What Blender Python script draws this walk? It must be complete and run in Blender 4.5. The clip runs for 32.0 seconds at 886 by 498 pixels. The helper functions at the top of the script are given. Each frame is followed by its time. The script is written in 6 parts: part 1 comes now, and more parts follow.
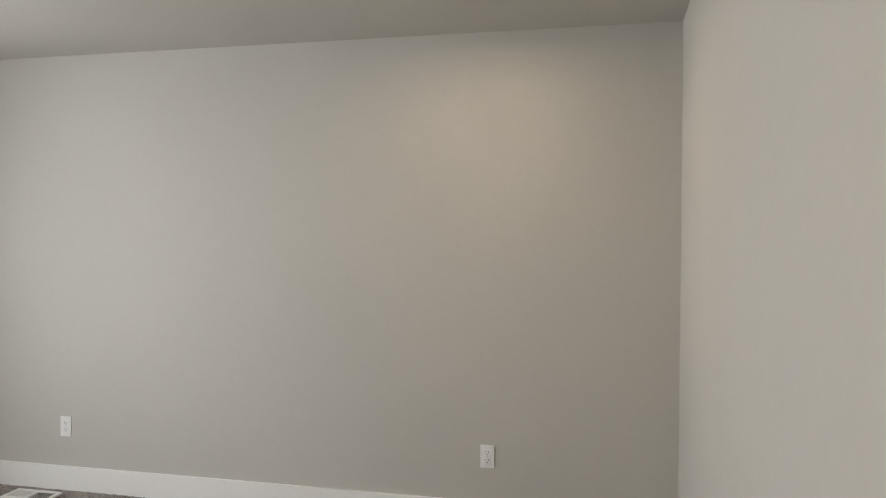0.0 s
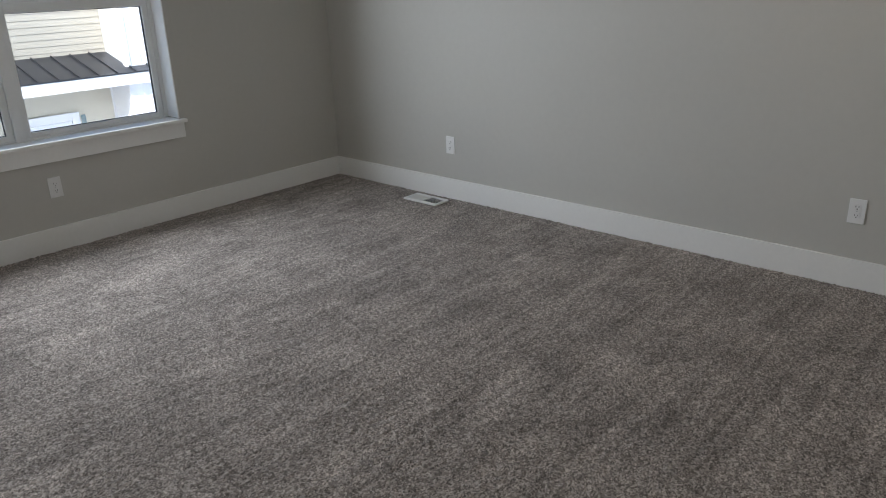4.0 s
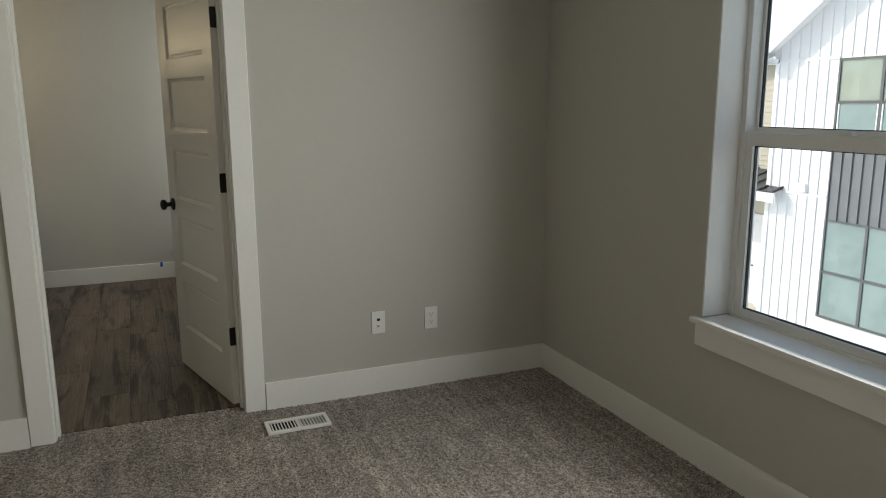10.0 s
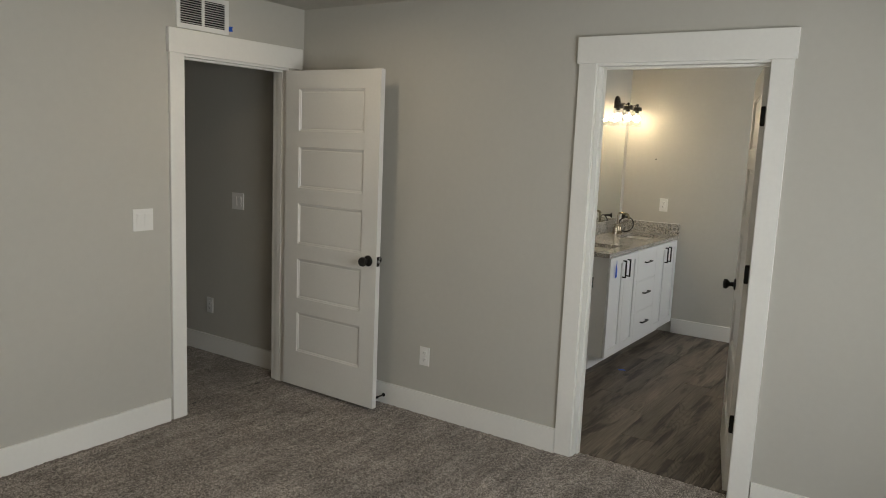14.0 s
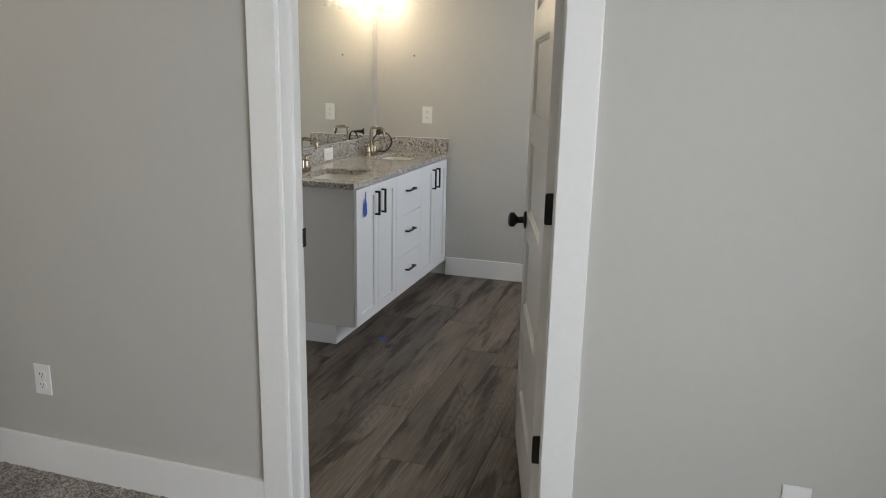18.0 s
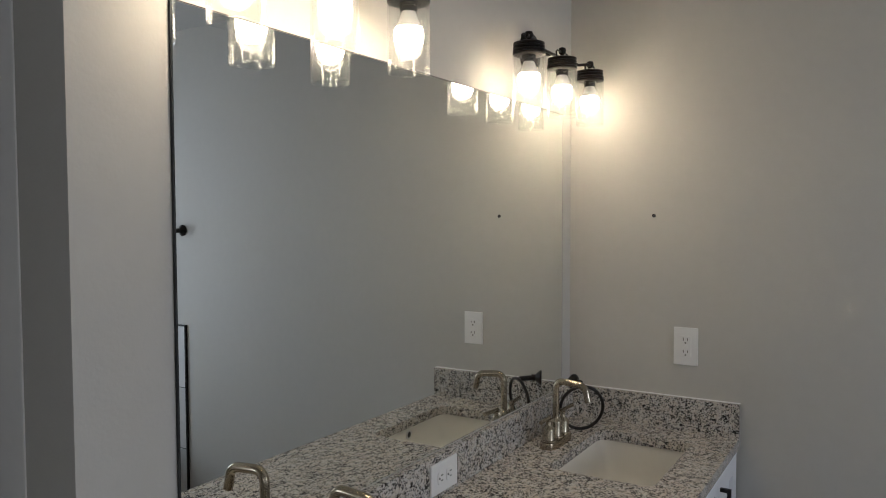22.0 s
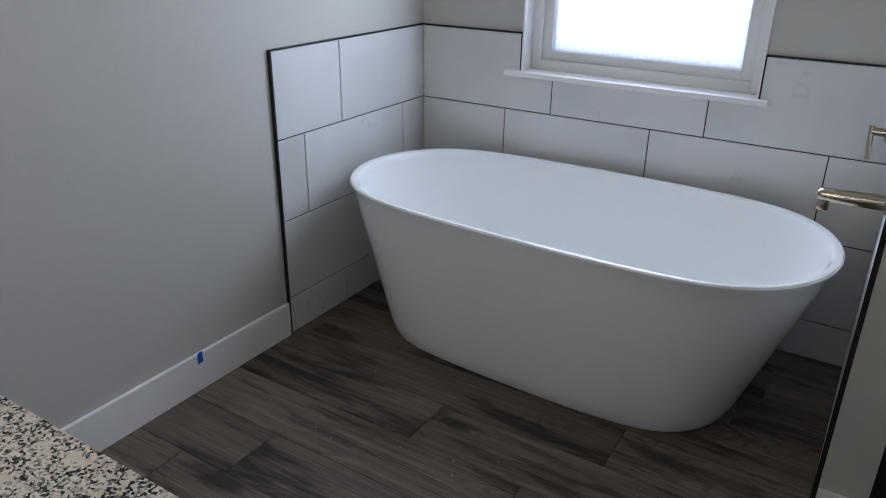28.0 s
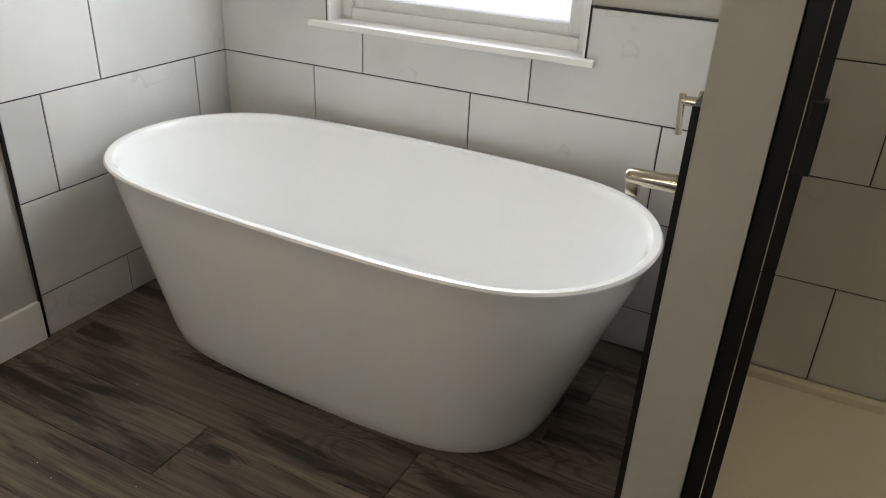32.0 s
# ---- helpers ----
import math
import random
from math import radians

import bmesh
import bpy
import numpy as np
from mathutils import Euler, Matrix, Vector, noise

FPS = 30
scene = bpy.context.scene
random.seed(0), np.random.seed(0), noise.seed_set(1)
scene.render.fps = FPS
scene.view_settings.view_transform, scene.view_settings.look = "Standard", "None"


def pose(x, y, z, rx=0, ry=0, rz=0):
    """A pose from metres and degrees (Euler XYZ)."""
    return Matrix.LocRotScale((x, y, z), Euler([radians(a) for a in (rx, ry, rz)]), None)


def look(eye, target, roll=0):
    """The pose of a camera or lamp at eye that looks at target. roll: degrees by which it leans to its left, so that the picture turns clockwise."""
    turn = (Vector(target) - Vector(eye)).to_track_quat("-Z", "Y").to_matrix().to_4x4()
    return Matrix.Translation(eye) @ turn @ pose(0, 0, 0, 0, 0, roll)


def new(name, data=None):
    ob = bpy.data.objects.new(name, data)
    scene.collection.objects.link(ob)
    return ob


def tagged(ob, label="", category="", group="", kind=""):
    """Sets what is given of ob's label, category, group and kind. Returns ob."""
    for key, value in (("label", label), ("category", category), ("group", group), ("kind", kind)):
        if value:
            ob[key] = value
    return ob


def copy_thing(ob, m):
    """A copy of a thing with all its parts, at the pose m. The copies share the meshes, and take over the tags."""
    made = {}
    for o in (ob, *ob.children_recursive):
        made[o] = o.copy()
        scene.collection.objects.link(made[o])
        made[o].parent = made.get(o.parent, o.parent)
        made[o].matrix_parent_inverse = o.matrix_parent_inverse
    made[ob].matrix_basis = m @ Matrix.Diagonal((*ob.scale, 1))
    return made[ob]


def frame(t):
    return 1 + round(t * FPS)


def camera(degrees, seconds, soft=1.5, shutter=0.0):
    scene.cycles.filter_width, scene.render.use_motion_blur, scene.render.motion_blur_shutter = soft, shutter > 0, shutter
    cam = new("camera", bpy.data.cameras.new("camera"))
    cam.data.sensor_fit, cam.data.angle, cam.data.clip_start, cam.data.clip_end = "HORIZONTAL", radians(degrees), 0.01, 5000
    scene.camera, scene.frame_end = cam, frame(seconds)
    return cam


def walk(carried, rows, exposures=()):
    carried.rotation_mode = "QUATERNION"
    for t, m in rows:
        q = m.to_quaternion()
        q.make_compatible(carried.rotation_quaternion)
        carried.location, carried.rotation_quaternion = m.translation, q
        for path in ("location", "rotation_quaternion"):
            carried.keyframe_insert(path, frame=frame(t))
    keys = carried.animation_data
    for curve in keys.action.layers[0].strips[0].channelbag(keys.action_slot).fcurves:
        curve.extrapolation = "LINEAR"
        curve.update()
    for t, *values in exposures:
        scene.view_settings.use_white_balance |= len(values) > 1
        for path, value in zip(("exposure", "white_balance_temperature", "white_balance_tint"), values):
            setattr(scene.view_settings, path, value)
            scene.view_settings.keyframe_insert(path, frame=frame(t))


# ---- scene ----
cam = camera(61.9, 32.0, 1.0)
PATH = [
    (0, (0.652, -4.133, 1.439), (2.602, -3.691, 1.405), 0.3),
    (0.5, (0.669, -4.188, 1.498), (2.646, -3.889, 1.458), -0.8),
    (1, (0.712, -4.224, 1.454), (2.688, -3.947, 1.312), -1.5),
    (1.5, (0.735, -4.055, 1.316), (2.707, -3.827, 1.067), -0.0),
    (2, (0.706, -4.19, 1.315), (2.621, -3.78, 0.909), 0.5),
    (2.5, (0.7, -4.226, 1.343), (2.519, -3.598, 0.798), 1.1),
    (3, (0.692, -4.305, 1.361), (2.365, -3.409, 0.73), 0.9),
    (3.5, (0.71, -4.338, 1.415), (2.21, -3.215, 0.715), -0.4),
    (4, (0.687, -4.29, 1.407), (2.07, -3.026, 0.707), -1.9),
    (4.5, (0.777, -4.074, 1.379), (2.066, -2.691, 0.727), -2.4),
    (6.5, (2.064, -3.544, 1.354), (2.386, -1.602, 0.997), -0.2),
    (7, (2.437, -3.488, 1.356), (2.484, -1.516, 1.023), 0.1),
    (7.5, (2.78, -3.412, 1.376), (2.502, -1.462, 1.028), 0.7),
    (8, (3.066, -3.132, 1.366), (2.302, -1.332, 0.947), 1.2),
    (8.5, (3.315, -2.952, 1.379), (2.059, -1.467, 0.912), -0.0),
    (9, (3.463, -2.697, 1.424), (1.91, -1.53, 0.946), -1.3),
    (9.5, (3.393, -2.384, 1.477), (1.723, -1.394, 0.997), -0.9),
    (10, (3.419, -2.006, 1.440), (1.606, -1.257, 1.053), -0.3),
    (10.5, (3.439, -1.662, 1.549), (1.519, -1.205, 1.224), -1.2),
    (11, (3.305, -1.397, 1.534), (1.323, -1.274, 1.299), -1.6),
    (11.5, (3.177, -1.148, 1.58), (1.208, -1.435, 1.378), -2.0),
    (12, (3.183, -0.923, 1.638), (1.283, -1.529, 1.487), -1.8),
    (12.5, (3.291, -0.898, 1.679), (1.442, -1.651, 1.557), 0.0),
    (13, (3.445, -0.896, 1.682), (1.677, -1.824, 1.555), 1.0),
    (13.5, (3.526, -0.906, 1.683), (1.841, -1.969, 1.51), 1.6),
    (14, (3.54, -0.93, 1.644), (1.897, -2.033, 1.356), 2.4),
    (14.5, (3.519, -0.938, 1.595), (1.881, -2.008, 1.181), 2.4),
    (16.5, (3.02, -0.913, 1.462), (1.237, -1.612, 0.885), 1.2),
    (17, (2.738, -1.103, 1.453), (0.900, -1.680, 0.915), 1.8),
    (17.5, (2.396, -1.253, 1.454), (0.535, -1.792, 0.957), 1.6),
    (18, (1.931, -1.337, 1.448), (0.070, -1.905, 0.985), 1.2),
    (18.5, (1.526, -1.494, 1.441), (-0.336, -2.103, 1.040), 0.6),
    (19, (1.090, -1.630, 1.463), (-0.766, -2.307, 1.152), 0.1),
    (19.5, (0.653, -1.737, 1.468), (-1.167, -2.527, 1.219), 1.2),
    (20, (0.298, -1.898, 1.438), (-1.505, -2.740, 1.235), 1.2),
    (20.5, (-0.04, -2.066, 1.481), (-1.827, -2.94, 1.268), 1.5),
    (21, (-0.363, -2.189, 1.506), (-2.097, -3.16, 1.285), 1.6),
    (21.5, (-0.625, -2.334, 1.524), (-2.343, -3.332, 1.298), 1.5),
    (22, (-0.788, -2.464, 1.564), (-2.489, -3.512, 1.475), -0.2),
    (22.5, (-0.918, -2.486, 1.707), (-2.562, -3.626, 1.684), -1.3),
    (23, (-1.015, -2.447, 1.724), (-2.606, -3.658, 1.689), -1.1),
    (23.5, (-1.056, -2.426, 1.665), (-2.611, -3.67, 1.477), -0.6),
    (24, (-1.042, -2.415, 1.522), (-2.569, -3.65, 1.144), -0.1),
    (24.5, (-1.044, -2.455, 1.449), (-2.572, -3.608, 0.87), -1.2),
    (26.5, (-1.408, -3.065, 1.351), (-3.074, -2.518, 0.388), -3.3),
    (27, (-1.397, -3.201, 1.365), (-2.799, -2.107, 0.449), -1.3),
    (27.5, (-1.374, -3.279, 1.381), (-2.504, -1.874, 0.514), 0.1),
    (28, (-1.36, -3.211, 1.424), (-2.327, -1.656, 0.62), 0.8),
    (28.5, (-1.317, -2.961, 1.444), (-2.216, -1.353, 0.666), 1.9),
    (29, (-1.334, -2.698, 1.415), (-2.183, -1.078, 0.604), 4.2),
    (29.5, (-1.387, -2.48, 1.375), (-2.258, -0.905, 0.502), 5.5),
    (30, (-1.311, -2.293, 1.354), (-2.263, -0.805, 0.416), 4.6),
    (30.5, (-1.268, -2.263, 1.326), (-2.171, -0.751, 0.377), 4.4),
    (31, (-1.293, -2.41, 1.338), (-2.06, -0.844, 0.357), 3.9),
    (31.5, (-1.276, -2.531, 1.335), (-2.035, -0.947, 0.378), 3.1),
    (32, (-1.179, -2.64, 1.354), (-1.96, -1.037, 0.449), 2.8),
]
EXPOSURES = [(0,2.1,6700,12),(1,2.1,6400,12),(2.0,2.3,6250,14),(2.7,2.5,6300,13),(3.3,2.35,6250,12),(4,1.56,6050,10),(6.5,.30,6900,3),(8,.35,6900,3),(9,1.0,7000,3),(10.5,1.27,7100,7),(11,1.47,7300,10),(12,1.7,7200,13),(14,1.55,6900,7),(17,1.85,6500,10),(18,1.85,6300,10),(19,1.5,6250,12),(20,1.22,6400,15),(21,1.2,6100,13),(22,1.0,6000,12),(23,0.55,6000,12),(24,1.42,5500,18),(24.5,1.6,5400,16),(26.5,1.87,5450,13),(27.2,2.02,5450,13),(28,1.52,5600,13),(29,1.08,5950,13),(30,1.06,6450,9),(31,1.66,6750,9),(32,1.98,6800,9)]
walk(cam, [(t, look(e, a, r)) for t, e, a, r in PATH], EXPOSURES)

# ---- world, sun, exposure ----
world = bpy.data.worlds.new("sky")
scene.world = world
world.use_nodes = True
wn = world.node_tree
sky = wn.nodes.new("ShaderNodeTexSky")
sky.sky_type, sky.sun_disc = "NISHITA", False
sky.sun_elevation, sky.sun_rotation = radians(34), radians(232)
wn.links.new(sky.outputs[0], wn.nodes["Background"].inputs[0])
wn.nodes["Background"].inputs[1].default_value = 0.09
sun = new("sun", bpy.data.lights.new("sun", "SUN"))
sun.data.energy, sun.data.angle, sun.data.color = 1.9, radians(0.5), (1.0, 0.965, 0.92)
sun.matrix_world = look((-30, -24, 26), (0, 0, 0))

# ---- materials ----
def mat(name, color, rough=0.5, metal=0.0, spread=0.06, scale=(2.5, 60.0), bump=0.0, bump_scale=300.0, rough_spread=0.0, random_tint=0.0, spec=0.5):
    """A painted, moulded or metal surface: two scales of tone, fine relief."""
    m = bpy.data.materials.new(name)
    m.use_nodes = True
    nt = m.node_tree
    n, l, b = nt.nodes, nt.links, nt.nodes["Principled BSDF"]
    b.inputs["Roughness"].default_value, b.inputs["Metallic"].default_value = rough, metal
    b.inputs["Specular IOR Level"].default_value = spec
    geo = n.new("ShaderNodeNewGeometry")
    tone = None
    for s, part_of in ((scale[0], 1.0), (scale[1], 0.6)):
        tex = n.new("ShaderNodeTexNoise")
        tex.inputs["Scale"].default_value, tex.inputs["Detail"].default_value = s, 4
        l.new(geo.outputs["Position"], tex.inputs["Vector"])
        mr = n.new("ShaderNodeMapRange")
        mr.inputs[1].default_value, mr.inputs[2].default_value = 0.3, 0.7
        mr.inputs[3].default_value, mr.inputs[4].default_value = 1 - spread * part_of, 1 + spread * part_of
        l.new(tex.outputs[0], mr.inputs[0])
        if tone is None:
            tone = mr.outputs[0]
        else:
            mul = n.new("ShaderNodeMath")
            mul.operation = "MULTIPLY"
            l.new(tone, mul.inputs[0]), l.new(mr.outputs[0], mul.inputs[1])
            tone = mul.outputs[0]
        last = tex
    if random_tint:
        info = n.new("ShaderNodeObjectInfo")
        mr = n.new("ShaderNodeMapRange")
        mr.inputs[3].default_value, mr.inputs[4].default_value = 1 - random_tint, 1 + random_tint
        l.new(info.outputs["Random"], mr.inputs[0])
        mul = n.new("ShaderNodeMath")
        mul.operation = "MULTIPLY"
        l.new(tone, mul.inputs[0]), l.new(mr.outputs[0], mul.inputs[1])
        tone = mul.outputs[0]
    vec = n.new("ShaderNodeVectorMath")
    vec.operation = "SCALE"
    vec.inputs[0].default_value = color
    l.new(tone, vec.inputs["Scale"])
    l.new(vec.outputs[0], b.inputs["Base Color"])
    if rough_spread:
        mr = n.new("ShaderNodeMapRange")
        mr.inputs[3].default_value, mr.inputs[4].default_value = max(rough - rough_spread, 0.02), rough + rough_spread
        l.new(last.outputs[0], mr.inputs[0])
        l.new(mr.outputs[0], b.inputs["Roughness"])
    if bump:
        tex = n.new("ShaderNodeTexNoise")
        tex.inputs["Scale"].default_value, tex.inputs["Detail"].default_value = bump_scale, 3
        l.new(geo.outputs["Position"], tex.inputs["Vector"])
        bp = n.new("ShaderNodeBump")
        bp.inputs["Strength"].default_value, bp.inputs["Distance"].default_value = 1.0, bump
        l.new(tex.outputs[0], bp.inputs["Height"])
        l.new(bp.outputs[0], b.inputs["Normal"])
    return m


def ramp(nt, stops, mode="LINEAR"):
    r = nt.nodes.new("ShaderNodeValToRGB")
    r.color_ramp.interpolation = mode
    for i, (p, c) in enumerate(stops):
        e = r.color_ramp.elements[i] if i < 2 else r.color_ramp.elements.new(p)
        e.position, e.color = p, (*c, 1)
    return r


def carpet_material():
    m = bpy.data.materials.new("carpet")
    m.use_nodes = True
    nt = m.node_tree
    n, l, b = nt.nodes, nt.links, nt.nodes["Principled BSDF"]
    b.inputs["Roughness"].default_value, b.inputs["Specular IOR Level"].default_value = 1.0, 0.05
    b.inputs["Sheen Weight"].default_value = 0.15
    geo = n.new("ShaderNodeNewGeometry")
    tuft = n.new("ShaderNodeTexVoronoi")
    tuft.inputs["Scale"].default_value = 185
    fibre = n.new("ShaderNodeTexNoise")
    fibre.inputs["Scale"].default_value, fibre.inputs["Detail"].default_value = 420, 3
    wear = n.new("ShaderNodeTexNoise")
    wear.inputs["Scale"].default_value, wear.inputs["Detail"].default_value, wear.inputs["Distortion"].default_value = 3.2, 6, 0.7
    # nap laid in strokes by the vacuum cleaner
    turn = n.new("ShaderNodeMapping")
    turn.inputs["Rotation"].default_value, turn.inputs["Scale"].default_value = (0, 0, radians(-15)), (1.6, 6.0, 1.0)
    nap = n.new("ShaderNodeTexNoise")
    nap.inputs["Scale"].default_value, nap.inputs["Detail"].default_value = 1.6, 6
    l.new(geo.outputs["Position"], turn.inputs["Vector"])
    l.new(turn.outputs[0], nap.inputs["Vector"])
    # fine lighter strokes along the room
    comb_map = n.new("ShaderNodeMapping")
    comb_map.inputs["Rotation"].default_value, comb_map.inputs["Scale"].default_value = (0, 0, radians(-4)), (0.55, 15.0, 1.0)
    stroke = n.new("ShaderNodeTexNoise")
    stroke.inputs["Scale"].default_value, stroke.inputs["Detail"].default_value = 1.7, 3
    l.new(geo.outputs["Position"], comb_map.inputs["Vector"])
    l.new(comb_map.outputs[0], stroke.inputs["Vector"])
    for t in (tuft, fibre, wear):
        l.new(geo.outputs["Position"], t.inputs["Vector"])
    shade = ramp(nt, [(0.20, (0.075, 0.063, 0.056)), (0.5, (0.262, 0.228, 0.204)), (0.80, (0.540, 0.484, 0.442))])
    sep = n.new("ShaderNodeSeparateColor")
    l.new(tuft.outputs["Color"], sep.inputs[0])
    mix = n.new("ShaderNodeMath")
    mix.operation, mix.inputs[1].default_value = "MULTIPLY_ADD", 0.5
    l.new(sep.outputs[0], mix.inputs[0])
    half = n.new("ShaderNodeMath")
    half.operation, half.inputs[1].default_value = "MULTIPLY", 0.5
    l.new(fibre.outputs[0], half.inputs[0])
    l.new(half.outputs[0], mix.inputs[2])
    l.new(mix.outputs[0], shade.inputs[0])
    tone = None
    clod = n.new("ShaderNodeTexNoise")
    clod.inputs["Scale"].default_value, clod.inputs["Detail"].default_value, clod.inputs["Roughness"].default_value = 50, 3, 0.6
    l.new(geo.outputs["Position"], clod.inputs["Vector"])
    for t, lo, hi in ((wear, 0.85, 1.15), (nap, 0.89, 1.11), (clod, 0.83, 1.17), (stroke, 0.88, 1.15)):
        mr = n.new("ShaderNodeMapRange")
        mr.inputs[1].default_value, mr.inputs[2].default_value, mr.inputs[3].default_value, mr.inputs[4].default_value = 0.36, 0.64, lo, hi
        l.new(t.outputs[0], mr.inputs[0])
        if tone is None:
            tone = mr.outputs[0]
        else:
            mul = n.new("ShaderNodeMath")
            mul.operation = "MULTIPLY"
            l.new(tone, mul.inputs[0]), l.new(mr.outputs[0], mul.inputs[1])
            tone = mul.outputs[0]
    vec = n.new("ShaderNodeVectorMath")
    vec.operation = "SCALE"
    l.new(shade.outputs[0], vec.inputs[0]), l.new(tone, vec.inputs["Scale"])
    l.new(vec.outputs[0], b.inputs["Base Color"])
    bp = n.new("ShaderNodeBump")
    bp.inputs["Strength"].default_value, bp.inputs["Distance"].default_value = 0.5, 0.003
    sub = n.new("ShaderNodeMath")
    sub.operation = "SUBTRACT"
    l.new(fibre.outputs[0], sub.inputs[0]), l.new(tuft.outputs["Distance"], sub.inputs[1])
    l.new(sub.outputs[0], bp.inputs["Height"])
    l.new(bp.outputs[0], b.inputs["Normal"])
    return m


def granite_material():
    m = bpy.data.materials.new("granite")
    m.use_nodes = True
    nt = m.node_tree
    n, l, b = nt.nodes, nt.links, nt.nodes["Principled BSDF"]
    b.inputs["Roughness"].default_value = 0.09
    geo = n.new("ShaderNodeNewGeometry")
    warp = n.new("ShaderNodeTexNoise")
    warp.inputs["Scale"].default_value, warp.inputs["Detail"].default_value = 90, 2
    l.new(geo.outputs["Position"], warp.inputs["Vector"])
    off = n.new("ShaderNodeVectorMath")
    off.operation, off.inputs[1].default_value = "MULTIPLY_ADD", (0.005, 0.005, 0.005)
    l.new(warp.outputs["Color"], off.inputs[0]), l.new(geo.outputs["Position"], off.inputs[2])
    cell = n.new("ShaderNodeTexVoronoi")
    cell.inputs["Scale"].default_value = 300
    l.new(off.outputs[0], cell.inputs["Vector"])
    sep = n.new("ShaderNodeSeparateColor")
    l.new(cell.outputs["Color"], sep.inputs[0])
    clump = n.new("ShaderNodeTexNoise")
    clump.inputs["Scale"].default_value, clump.inputs["Detail"].default_value, clump.inputs["Roughness"].default_value = 54, 4, 0.62
    l.new(geo.outputs["Position"], clump.inputs["Vector"])
    add = n.new("ShaderNodeMath")
    add.operation, add.inputs[1].default_value = "MULTIPLY_ADD", 0.56
    l.new(sep.outputs[0], add.inputs[0])
    l.new(clump.outputs[0], add.inputs[2])
    tint, tints = n.new("ShaderNodeTexNoise"), n.new("ShaderNodeVectorMath")
    tint.inputs["Scale"].default_value, tint.inputs["Detail"].default_value = 38, 3
    l.new(geo.outputs["Position"], tint.inputs["Vector"])
    col = ramp(nt, [(0.0, (0.010, 0.009, 0.009)), (0.55, (0.014, 0.013, 0.013)), (0.59, (0.075, 0.071, 0.068)), (0.64, (0.20, 0.191, 0.182)), (0.715, (0.36, 0.346, 0.33)), (0.80, (0.53, 0.514, 0.49)), (0.90, (0.65, 0.63, 0.60)), (1.0, (0.56, 0.52, 0.46))])
    l.new(add.outputs[0], col.inputs[0])
    warm = ramp(nt, [(0.42, (1.0, 1.0, 1.0)), (0.64, (0.96, 0.92, 0.87))])
    l.new(tint.outputs[0], warm.inputs[0])
    tints.operation = "MULTIPLY"
    l.new(col.outputs[0], tints.inputs[0]), l.new(warm.outputs[0], tints.inputs[1])
    l.new(tints.outputs[0], b.inputs["Base Color"])
    return m


